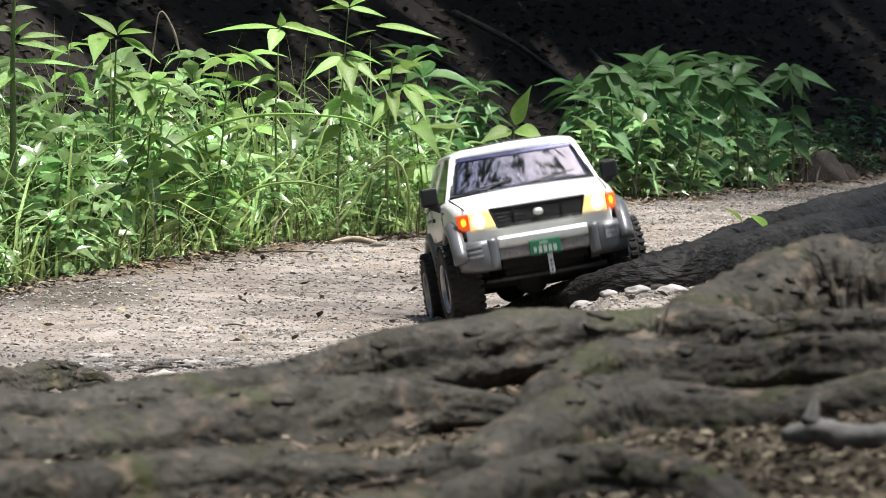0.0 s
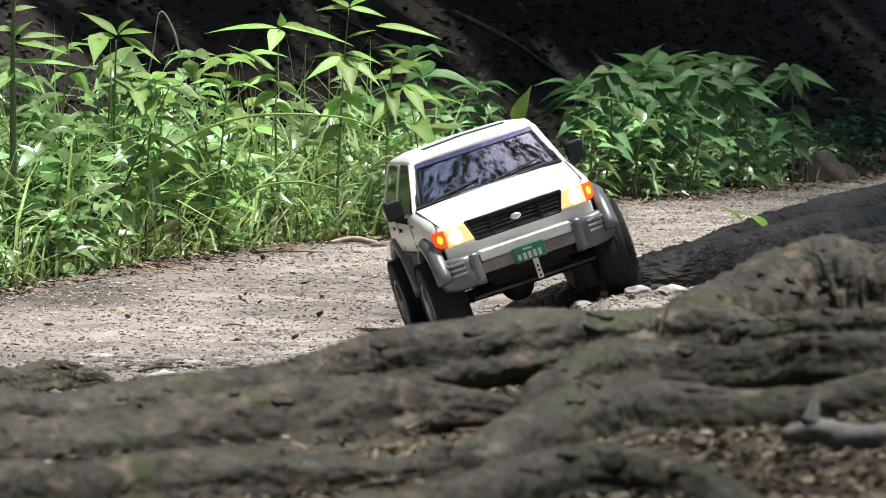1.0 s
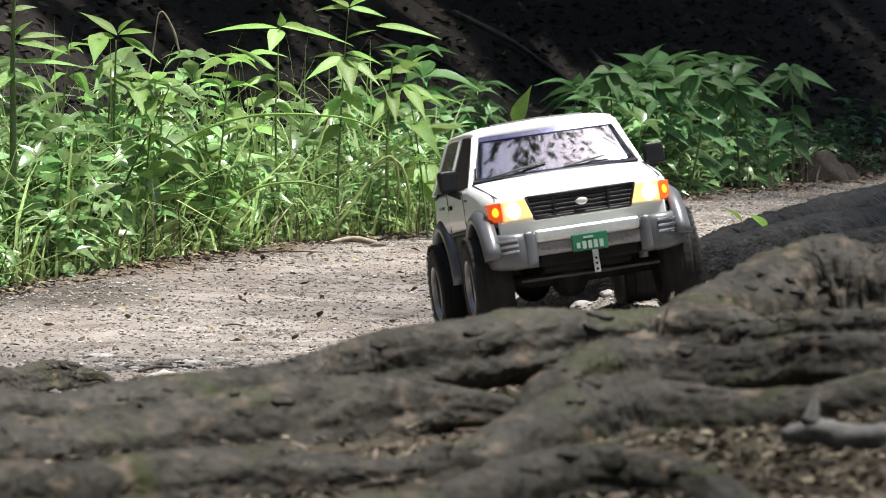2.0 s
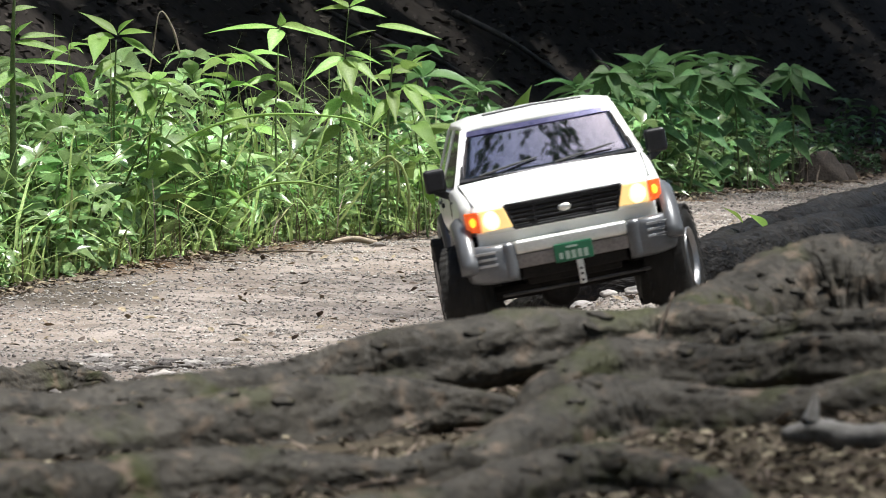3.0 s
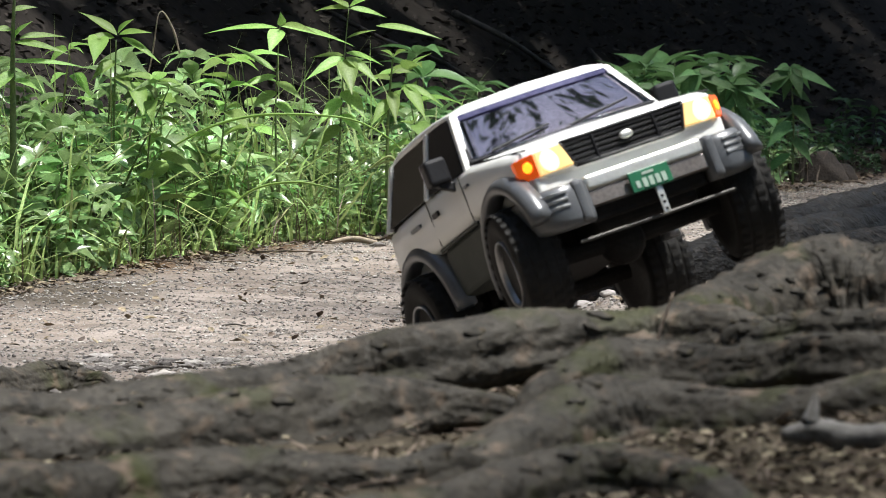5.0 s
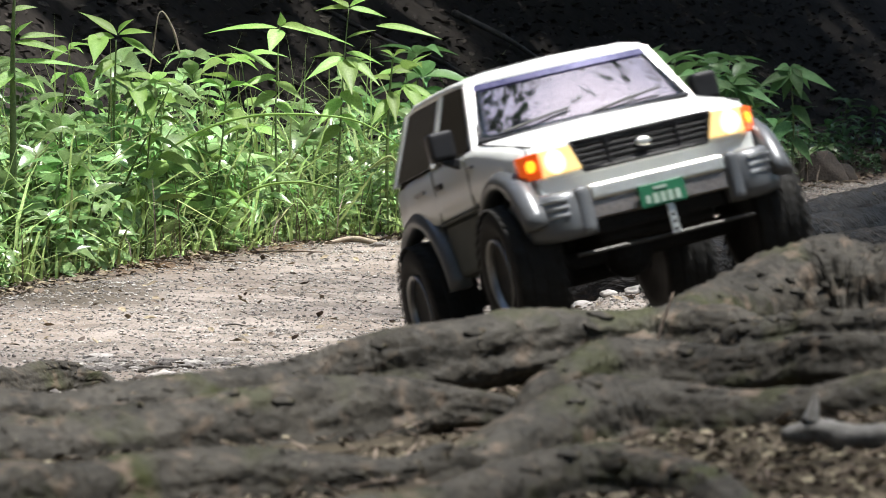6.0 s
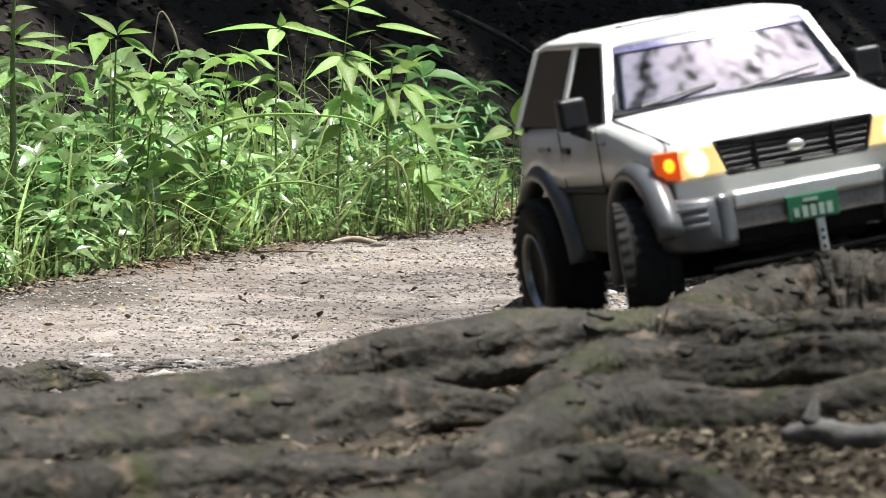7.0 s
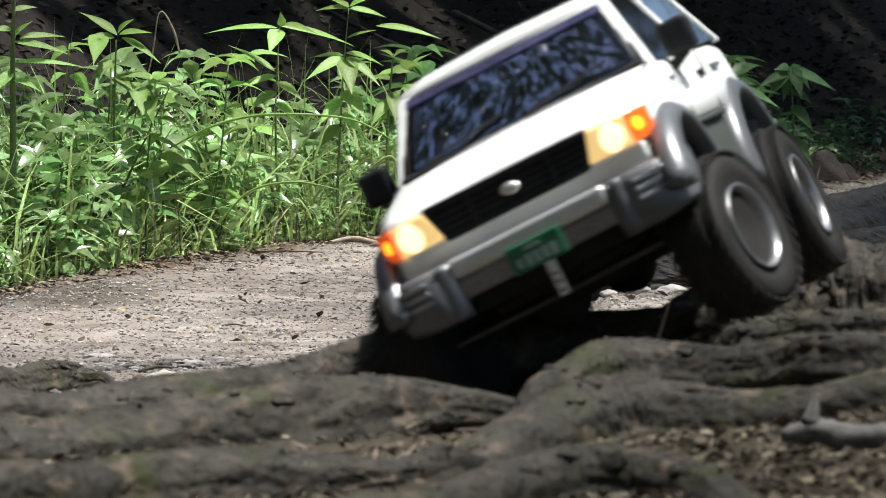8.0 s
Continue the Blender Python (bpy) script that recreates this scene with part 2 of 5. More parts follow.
def merge(bm, other, m=None):
    me = bpy.data.meshes.new("tmp")
    other.to_mesh(me)
    other.free()
    if m:
        me.transform(m)
    bm.from_mesh(me)
    bpy.data.meshes.remove(me)
    return bm


# ---- the lie of the land ----
TRACK = ((-5, 0.06), (2.0, 0.065), (2.4, 0.096), (2.9, 0.113), (3.3, 0.113), (3.5, 0.104), (3.7, 0.100), (4.05, 0.088), (4.35, 0.052), (4.65, 0.026), (5.2, 0.018), (5.8, -0.004), (6.4, -0.012), (7.5, 0.0), (9.0, 0.0), (60, 0))


def behind(x, y):
    """Metres behind the path's far edge, square to it."""
    return -0.96 * (x + 0.5) + 0.28 * (y - 7.1)


def smooth(a, b, v):
    t = min(1.0, max(0.0, (v - a) / (b - a)))
    return t * t * (3 - 2 * t)


def height(x, y):
    base = float(np.interp(y, [p[0] for p in TRACK], [p[1] for p in TRACK]))
    mound = smooth(7.0, 5.6, y)
    side = 0.45 + 0.43 * smooth(3.7, 3.3, y)
    z = base * (side + (1 - side) * smooth(-0.32, 0.02, x)) + mound * (0.17 - 0.045 * smooth(3.5, 3.2, y) - 0.06 * smooth(5.0, 5.6, y)) * min(max(x - 0.02, 0), 0.35)
    # the raised bank of earth that the big root holds back
    z += 0.028 * smooth(0.06, 0.18, x) * smooth(5.3, 5.6, y) * smooth(6.35, 6.1, y)
    s = behind(x, y)
    z += 0.9 * min(max(0.0, s - 0.4), 5.6) ** 1.15
    z += 0.010 * noise.noise(Vector((x * 2.3, y * 1.1, 3.1))) + 0.0045 * noise.noise(Vector((x * 11, y * 7, 1.7)))
    rough = 0.25 + 0.9 * smooth(4.6, 3.6, y) + 1.3 * smooth(0.0, 0.5, s)
    return z + rough * (0.004 * noise.noise(Vector((x * 38, y * 30, 0.4))) + 0.0022 * noise.noise(Vector((x * 95, y * 80, 5.4))))


def steps(*spans):
    out = []
    for a, b, d in spans:
        out += list(np.arange(a, b - 1e-6, d))
    return out + [spans[-1][1]]


def ground():
    xs = steps((-80, -20, 20), (-20, -4, 4), (-4, -1.2, 0.4), (-1.2, -0.6, 0.06), (-0.6, 1.0, 0.0125), (1.0, 1.6, 0.06), (1.6, 4, 0.4), (4, 20, 4), (20, 80, 20))
    ys = steps((-60, -12, 12), (-12, -2, 2.5), (-2, 2.2, 0.3), (2.2, 4.6, 0.0125), (4.6, 9.0, 0.025), (9.0, 16, 0.05), (16, 18, 0.4), (18, 40, 4), (40, 160, 30))
    verts = [(x, y, height(x, y)) for y in ys for x in xs]
    w = len(xs)
    faces = [(j * w + i, j * w + i + 1, (j + 1) * w + i + 1, (j + 1) * w + i) for j in range(len(ys) - 1) for i in range(w - 1)]
    me = bpy.data.meshes.new("ground")
    me.from_pydata(verts, [], faces)
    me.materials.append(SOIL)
    me.shade_smooth()
    zone = me.color_attributes.new("zone", "FLOAT_COLOR", "POINT")
    flat = []
    for x, y, z in verts:
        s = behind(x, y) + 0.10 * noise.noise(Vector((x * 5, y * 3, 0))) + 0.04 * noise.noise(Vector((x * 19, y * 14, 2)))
        # darker earth nearer than about y 4.5, and at the far right below y 9
        dark_earth = smooth(4.75, 4.2, y + 0.35 * noise.noise(Vector((x * 4, y * 4, 7))))
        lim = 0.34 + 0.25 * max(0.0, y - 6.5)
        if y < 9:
            dark_earth = max(dark_earth, smooth(lim - 0.03, lim + 0.05, x + 0.04 * noise.noise(Vector((x * 9, y * 9, 3)))))
        # a darker soil patch at the left, y 6.5 to 7.35
        darker = 0.8 * smooth(7.35, 7.0, y) * smooth(-0.27, -0.37, x) * smooth(6.5, 6.75, y)
        # channels: litter edge, bank with painted shade, darker earth
        flat += [max(smooth(-0.13, 0.0, s), 0.16 * smooth(0.0, 0.28, noise.noise(Vector((x * 6, y * 2.2, 11))))), smooth(0.12, 0.4, s), max(dark_earth, darker), 1.0]
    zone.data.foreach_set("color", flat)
    return tagged(new("ground", me), "pale gravelly forest path with litter edges and a bank darkened as shade", "ground", kind="structure")


GROUND = ground()

# ---- tree roots: (x, y, z, radius) along each ----
ROOTS = [
    [(-0.248, 3.294, 0.099, 0.018), (-0.197, 3.324, 0.101, 0.018), (-0.145, 3.354, 0.108, 0.018), (-0.101, 3.395, 0.108, 0.019), (-0.068, 3.415, 0.114, 0.020), (-0.038, 3.415, 0.123, 0.020), (-0.007, 3.415, 0.130, 0.020), (0.045, 3.436, 0.135, 0.020), (0.091, 3.456, 0.135, 0.019), (0.128, 3.456, 0.140, 0.017), (0.167, 3.416, 0.139, 0.014)],
    [(0.110, 3.446, 0.130, 0.015), (0.139, 3.560, 0.134, 0.023), (0.170, 3.637, 0.136, 0.030), (0.200, 3.675, 0.142, 0.037), (0.227, 3.686, 0.147, 0.039), (0.253, 3.682, 0.146, 0.036), (0.291, 3.664, 0.146, 0.034)],
    [(0.145, 3.216, 0.149, 0.006), (0.160, 3.216, 0.152, 0.010), (0.183, 3.216, 0.156, 0.010), (0.204, 3.196, 0.156, 0.011), (0.243, 3.176, 0.153, 0.011)],
    [(0.043, 3.115, 0.125, 0.008), (0.060, 3.135, 0.133, 0.012), (0.083, 3.155, 0.140, 0.015), (0.112, 3.155, 0.141, 0.013), (0.142, 3.135, 0.141, 0.012), (0.171, 3.116, 0.144, 0.013), (0.192, 3.096, 0.148, 0.014), (0.235, 3.075, 0.142, 0.014)],
    [(-0.235, 3.094, 0.090, 0.026), (-0.186, 3.104, 0.094, 0.028), (-0.136, 3.124, 0.099, 0.027), (-0.089, 3.145, 0.108, 0.025), (-0.041, 3.175, 0.116, 0.020), (0.005, 3.195, 0.118, 0.012), (0.050, 3.175, 0.108, 0.008)],
    [(-0.042, 2.853, 0.082, 0.013), (-0.006, 2.893, 0.093, 0.016), (0.025, 2.934, 0.107, 0.019), (0.052, 2.975, 0.117, 0.022), (0.077, 2.995, 0.125, 0.023), (0.103, 2.995, 0.125, 0.020), (0.134, 2.975, 0.125, 0.016), (0.168, 2.955, 0.127, 0.016), (0.224, 2.935, 0.136, 0.016)],
    [(-0.205, 2.714, 0.106, 0.015), (-0.163, 2.754, 0.108, 0.015), (-0.126, 2.794, 0.110, 0.016), (-0.089, 2.814, 0.111, 0.015), (-0.056, 2.814, 0.110, 0.013), (-0.021, 2.814, 0.110, 0.011), (0.009, 2.834, 0.115, 0.008)],
    [(-0.052, 2.613, 0.098, 0.016), (-0.015, 2.654, 0.102, 0.017), (0.023, 2.694, 0.110, 0.017), (0.052, 2.714, 0.117, 0.017), (0.079, 2.714, 0.118, 0.017), (0.103, 2.694, 0.114, 0.016), (0.120, 2.654, 0.109, 0.013), (0.128, 2.613, 0.099, 0.012)],
    [(-0.364, 4.942, 0.018, 0.011), (-0.336, 4.992, 0.019, 0.013), (-0.308, 5.042, 0.020, 0.014), (-0.281, 5.042, 0.017, 0.009), (-0.260, 4.991, 0.016, 0.004)],
    [(0.254, 6.620, 0.036, 0.018), (0.291, 6.750, 0.045, 0.025), (0.353, 7.000, 0.051, 0.027), (0.384, 7.100, 0.055, 0.028), (0.453, 7.350, 0.061, 0.029), (0.538, 7.700, 0.063, 0.030), (0.655, 8.200, 0.060, 0.032)],
    [(0.070, 6.520, -0.006, 0.010), (0.101, 6.420, 0.004, 0.020), (0.145, 6.330, 0.018, 0.026), (0.201, 6.290, 0.032, 0.031), (0.241, 6.320, 0.043, 0.032), (0.289, 6.420, 0.048, 0.030), (0.335, 6.550, 0.055, 0.029), (0.388, 6.700, 0.061, 0.029), (0.496, 7.100, 0.059, 0.030), (0.621, 7.600, 0.054, 0.032)],
    [(0.327, 5.950, 0.069, 0.012), (0.359, 6.000, 0.075, 0.020), (0.395, 6.100, 0.075, 0.022), (0.434, 6.200, 0.075, 0.023), (0.500, 6.400, 0.074, 0.025)],
]


def flake_mesh(seed):
    rng = random.Random(seed)
    bm = bmesh.new()
    rim = [(rng.uniform(0.7, 1.1) * 0.004 * math.cos(w), rng.uniform(0.7, 1.1) * 0.011 * math.sin(w), 0.0) for w in np.linspace(0, 6.28, 9)[:-1]]
    low = [bm.verts.new(p) for p in rim]
    high = [bm.verts.new((x * 0.8, y * 0.85, 0.0012 + rng.uniform(0, 0.0012))) for x, y, z in rim]
    for i in range(8):
        bm.faces.new((low[i], low[(i + 1) % 8], high[(i + 1) % 8], high[i]))
    bm.faces.new(high)
    me = bpy.data.meshes.new("bark_flake")
    bm.to_mesh(me)
    bm.free()
    me.materials.append(BARK)
    return me


TOPS = []
FLAKES = [flake_mesh(k) for k in range(6)]


def tree_root(points, k):
    # roots that start beyond y 5.2 take the darker bark
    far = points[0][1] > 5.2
    ends = [(*[2 * a - b for a, b in zip(points[0][:2], points[1][:2])], points[0][2] - 0.05, points[0][3] * 0.8)]
    tail = [(*[2 * a - b for a, b in zip(points[-1][:2], points[-2][:2])], points[-1][2] - 0.05, points[-1][3] * 0.8)]
    q = spline(ends + list(points) + tail, 30)
    rings, run = [], 0.0
    for i, c in enumerate(q):
        p0, p1 = Vector(q[max(i - 1, 0)][:3]), Vector(q[min(i + 1, len(q) - 1)][:3])
        along = (p1 - p0).normalized()
        run += (p1 - p0).length / 2
        side = along.cross(Vector((0, 0, 1))).normalized()
        top = side.cross(along)
        ring = []
        for s in range(56):
            w = 2 * math.pi * s / 56
            cw, sw = math.cos(w), math.sin(w)
            r = c[3] * (1 + (0.09 if far else 0.13) * noise.noise(Vector((run * 13 + 5 * k, cw * 1.1, sw * 1.1))) + (0.09 if far else 0.06) * noise.noise(Vector((run * 34, cw * 2.2 + k, sw * 2.2)))
                        + (0.06 if far else 0.055) * noise.noise(Vector((run * 60, cw * 7, sw * 7 + k))) + (0.06 if far else 0.05) * noise.noise(Vector((run * 190, cw * 17, sw * 17))) + (0.035 if far else 0.05) * noise.noise(Vector((run * 420, cw * 31, sw * 31 + k))))
            spread = 1.0 if far else 1 + 0.9 * max(0.0, -sw)
            ring.append(Vector(c[:3]) + (side * cw * spread + top * sw) * r)
        rings.append(ring)
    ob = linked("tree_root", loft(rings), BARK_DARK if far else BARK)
    if not far:
        TOPS.extend(rings[i][s] for i in range(36, len(rings) - 36, 2) for s in range(4, 25))
    rng = random.Random(k)
    for j in range(12 if far else 24):
        i, s = rng.randrange(40, len(rings) - 40), rng.randrange(4, 25)
        at, out = rings[i][s], (rings[i][s] - Vector(q[i][:3])).normalized()
        turn = out.to_track_quat("Z", "Y").to_matrix().to_4x4()
        flake = new("bark_flake", rng.choice(FLAKES))
        flake.parent = ob
        flake.matrix_basis = Matrix.Translation(at - out * 0.0006) @ turn @ pose(0, 0, 0, rng.uniform(-9, 9), rng.uniform(-9, 9), rng.uniform(-25, 25) + 90) @ Matrix.Scale(rng.uniform(0.25, 0.8), 4)
    return tagged(ob, "dark root with ridged bark across the path" if far else "gnarled grey-brown tree root with flaking mossy bark", "tree root", "roots over the path")


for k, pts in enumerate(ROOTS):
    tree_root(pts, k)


# ---- leaves and plants ----
def leaf_rows(length, width, droop, fold=0.42):
    """Outline rows of a pointed leaf along +y with its base at the origin."""
    rows = []
    for t, w in ((0.0, 0.05), (0.08, 0.52), (0.2, 0.92), (0.34, 1.0), (0.5, 0.86), (0.68, 0.52), (0.84, 0.2), (1.0, 0.0)):
        y, z = length * t * (1 - 0.12 * droop * t), -droop * length * t * t * 0.55
        h = width * w / 2
        rows.append(((-h, y, z + h * fold), (0, y, z), (h, y, z + h * fold)))
    return rows


def add_leaf(bm, m, length, width, droop):
    rows = [[bm.verts.new(m @ Vector(p)) for p in r] for r in leaf_rows(length, width, droop)]
    for a, b in zip(rows, rows[1:]):
        bm.faces.new((a[0], a[1], b[1], b[0]))
        bm.faces.new((a[1], a[2], b[2], b[1]))


def leaf_poses(tall, rng, reach, start=0.25, pairs=7, top=5):
    """Opposite pairs up a stem and a rosette at its tip: (pose, length)."""
    out = []
    turn = rng.uniform(0, 180)
    for i in range(pairs):
        h = tall * (start + (1 - start) * (i / pairs) ** 0.9)
        turn += rng.uniform(70, 110)
        size = reach * rng.uniform(0.7, 1.1) * (1.1 - 0.35 * i / pairs)
        for side in (0, 180):
            out.append((pose(0, 0, h, 0, 0, turn + side + rng.uniform(-20, 20)) @ pose(0, 0.006, 0, rng.uniform(-5, 38), rng.uniform(-25, 25), 0), size))
    for i in range(top):
        out.append((pose(0, 0, tall, 0, 0, turn + 360 * i / top + rng.uniform(-15, 15)) @ pose(0, 0.002, 0, rng.uniform(5, 45), rng.uniform(-20, 20), 0), reach * rng.uniform(0.55, 0.95)))
    return out


def stem_mesh(tall, rng, thick=0.0022):
    bend = rng.uniform(-0.05, 0.05)
    return tube([(0, 0, -0.02, thick), (bend * 0.6, 0.002, tall * 0.5, thick * 0.7), (0, 0, tall, thick * 0.35)], 6, 6)


def herb(name, tall, reach, mat, seed, label, pairs=7, slim=0.46):
    """A leafy plant: a stem and its joined leaves."""
    rng = random.Random(seed)
    root = new(name)
    part("stem", stem_mesh(tall, rng), STEM, root, smooth=True)
    bm = bmesh.new()
    for m, size in leaf_poses(tall, rng, reach, rng.uniform(0.05, 0.28), pairs + 2):
        add_leaf(bm, m, size, size * rng.uniform(slim - 0.06, slim + 0.1), rng.uniform(0.2, 1.5))
    part("leaves", bm, mat, root, smooth=True)
    return tagged(root, label, "plant")


def picked_herb(tall, reach, seed, pairs, young=False, thick=0.0018):
    """A taller plant whose leaves are single pieces."""
    rng = random.Random(seed)
    root = new("tall_weed")
    part("stem", stem_mesh(tall, rng, thick), STEM, root, smooth=True)
    shapes = []
    for k in range(4):
        bm = bmesh.new()
        add_leaf(bm, Matrix(), 1.0, (0.34, 0.40, 0.46, 0.37)[k], (0.7, 1.1, 0.5, 1.4)[k])
        me = bpy.data.meshes.new("leaf")
        bm.to_mesh(me)
        bm.free()
        me.materials.append(LEAF_YOUNG if young else LEAF_PICK)
        me.shade_smooth()
        shapes.append(me)
    for m, size in leaf_poses(tall, rng, reach, 0.35, pairs, 4):
        leaf = new("leaf", rng.choice(shapes))
        leaf.parent = root
        leaf.matrix_basis = m @ Matrix.Scale(size, 4)
    return tagged(root, "tall slender weed with bright pointed green leaves", "plant", "weeds beside the path")


def place(x, y, sink=0.0):
    return x, y, height(x, y) - sink


def edge_point(along, back):
    """A point along the far edge of the path (0 to 1 in view) and back behind it."""
    return -0.5 + 1.31 * along - 0.96 * back, 7.1 + 4.46 * along + 0.28 * back


def in_view(x, y, spare=0.06):
    return abs(x) < 0.0735 * y + spare


RNG = random.Random(11)
SUNNY = [herb("weed", t, r, LEAF, 40 + i, "leafy green weed standing at the edge of the path", p) for i, (t, r, p) in enumerate(
    ((0.21, 0.054, 7), (0.24, 0.062, 7), (0.16, 0.046, 6), (0.20, 0.060, 7), (0.23, 0.050, 8), (0.13, 0.040, 6)))]
SHADY = [herb("weed", t, r, LEAF_COOL_SHADED, 70 + i, "weed with long drooping cool green leaves, shade put into their colour", p, 0.36) for i, (t, r, p) in enumerate(
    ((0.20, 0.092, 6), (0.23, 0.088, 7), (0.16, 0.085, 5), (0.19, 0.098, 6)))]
LOW = [herb("seedling", t, r, LEAF, 90 + i, "small low green seedling in the undergrowth", 5, 0.42) for i, (t, r) in enumerate(((0.07, 0.035), (0.05, 0.03), (0.09, 0.04)))]
for kinds, group in ((SUNNY, "weeds beside the path"), (SHADY, "weeds in the shade"), (LOW, "seedlings")):
    for ob in kinds:
        tagged(ob, group=group)


def scatter(kinds, count, along, back, grow, rng):
    """Copies of the kinds along the edge; the first ones stand at the first places."""
    first = list(kinds)
    made = 0
    while made < count:
        x, y = edge_point(rng.uniform(*along), rng.uniform(*back))
        if not in_view(x, y):
            continue
        thin = float(np.interp(x / y, (0.0, 0.0045, 0.006, 0.0195, 0.0225, 0.042, 0.055, 0.08), (1, 0.8, 0.34, 0.34, 1, 1, 0.55, 0.5))) if y > 8.4 else 1.0
        lean = 24 if y < 8.4 else 11
        m = pose(*place(x, y, 0.004), rng.uniform(-lean, lean), rng.uniform(-lean, lean), rng.uniform(0, 360)) @ Matrix.Scale(thin * rng.uniform(*grow), 4)
        if first:
            ob = first.pop()
            ob.matrix_basis = m
        else:
            set_pose(copy_thing(rng.choice(kinds), Matrix()), m)
        made += 1


def set_pose(ob, m):
    ob.matrix_basis = m
    return ob


scatter(SUNNY[:3], 60, (-0.08, 0.22), (0.03, 0.48), (0.62, 1.1), RNG)
scatter(SUNNY[3:], 80, (0.05, 0.42), (0.03, 0.45), (0.5, 1.0), RNG)
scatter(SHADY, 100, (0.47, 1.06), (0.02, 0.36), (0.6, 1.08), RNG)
scatter(LOW, 330, (-0.06, 1.0), (-0.012, 0.2), (0.6, 1.6), RNG)

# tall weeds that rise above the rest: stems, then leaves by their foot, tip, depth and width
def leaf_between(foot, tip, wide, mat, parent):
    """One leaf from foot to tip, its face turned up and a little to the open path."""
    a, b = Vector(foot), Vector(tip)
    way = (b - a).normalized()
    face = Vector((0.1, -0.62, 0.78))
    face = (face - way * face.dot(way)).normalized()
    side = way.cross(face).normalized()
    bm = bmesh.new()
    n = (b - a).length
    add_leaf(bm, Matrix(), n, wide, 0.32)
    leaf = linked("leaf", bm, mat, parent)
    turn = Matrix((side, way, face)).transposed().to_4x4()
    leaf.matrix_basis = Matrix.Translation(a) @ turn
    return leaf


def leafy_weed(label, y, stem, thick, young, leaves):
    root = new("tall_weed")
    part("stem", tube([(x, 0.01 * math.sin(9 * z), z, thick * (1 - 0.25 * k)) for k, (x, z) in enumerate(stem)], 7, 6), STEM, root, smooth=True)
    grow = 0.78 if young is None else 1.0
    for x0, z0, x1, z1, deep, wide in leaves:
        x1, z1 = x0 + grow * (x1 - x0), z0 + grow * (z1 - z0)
        # young None: the leaf copy with shade painted into its green
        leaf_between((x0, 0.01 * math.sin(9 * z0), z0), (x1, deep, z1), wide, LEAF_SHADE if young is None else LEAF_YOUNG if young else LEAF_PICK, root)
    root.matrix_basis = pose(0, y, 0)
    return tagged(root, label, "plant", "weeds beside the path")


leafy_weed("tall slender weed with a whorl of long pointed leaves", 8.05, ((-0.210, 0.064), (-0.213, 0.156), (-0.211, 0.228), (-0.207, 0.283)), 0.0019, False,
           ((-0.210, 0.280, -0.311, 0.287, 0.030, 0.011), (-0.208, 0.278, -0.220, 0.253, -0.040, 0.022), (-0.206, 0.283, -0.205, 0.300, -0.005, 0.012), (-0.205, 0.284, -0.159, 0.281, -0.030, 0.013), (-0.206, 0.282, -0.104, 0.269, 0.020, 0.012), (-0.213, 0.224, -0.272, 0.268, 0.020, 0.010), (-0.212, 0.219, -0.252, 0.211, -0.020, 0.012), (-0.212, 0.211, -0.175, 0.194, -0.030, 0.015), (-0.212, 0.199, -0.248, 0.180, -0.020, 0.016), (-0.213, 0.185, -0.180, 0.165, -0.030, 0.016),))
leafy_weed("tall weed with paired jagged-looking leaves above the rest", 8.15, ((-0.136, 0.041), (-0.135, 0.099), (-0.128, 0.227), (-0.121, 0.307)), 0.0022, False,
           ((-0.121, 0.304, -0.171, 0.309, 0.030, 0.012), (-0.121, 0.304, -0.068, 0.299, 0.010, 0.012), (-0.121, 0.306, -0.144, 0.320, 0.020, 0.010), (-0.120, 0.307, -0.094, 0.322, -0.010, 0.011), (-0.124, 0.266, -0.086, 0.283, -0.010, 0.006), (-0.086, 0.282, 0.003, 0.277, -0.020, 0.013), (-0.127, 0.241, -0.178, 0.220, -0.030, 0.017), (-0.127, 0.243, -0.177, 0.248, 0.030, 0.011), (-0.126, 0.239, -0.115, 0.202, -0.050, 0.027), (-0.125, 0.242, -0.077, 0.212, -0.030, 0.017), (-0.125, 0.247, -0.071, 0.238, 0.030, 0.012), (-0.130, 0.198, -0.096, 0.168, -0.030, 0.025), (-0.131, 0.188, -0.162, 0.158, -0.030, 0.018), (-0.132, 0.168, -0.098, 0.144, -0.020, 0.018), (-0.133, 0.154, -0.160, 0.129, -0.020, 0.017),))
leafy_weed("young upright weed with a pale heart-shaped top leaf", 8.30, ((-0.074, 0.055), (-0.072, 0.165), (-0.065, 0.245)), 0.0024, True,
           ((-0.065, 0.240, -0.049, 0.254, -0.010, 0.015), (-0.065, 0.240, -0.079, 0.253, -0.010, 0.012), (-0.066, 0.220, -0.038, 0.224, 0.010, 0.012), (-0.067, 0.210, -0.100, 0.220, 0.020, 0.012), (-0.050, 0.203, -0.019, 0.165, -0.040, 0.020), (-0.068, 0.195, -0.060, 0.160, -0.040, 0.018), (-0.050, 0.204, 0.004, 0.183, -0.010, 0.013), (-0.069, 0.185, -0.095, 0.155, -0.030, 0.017),))
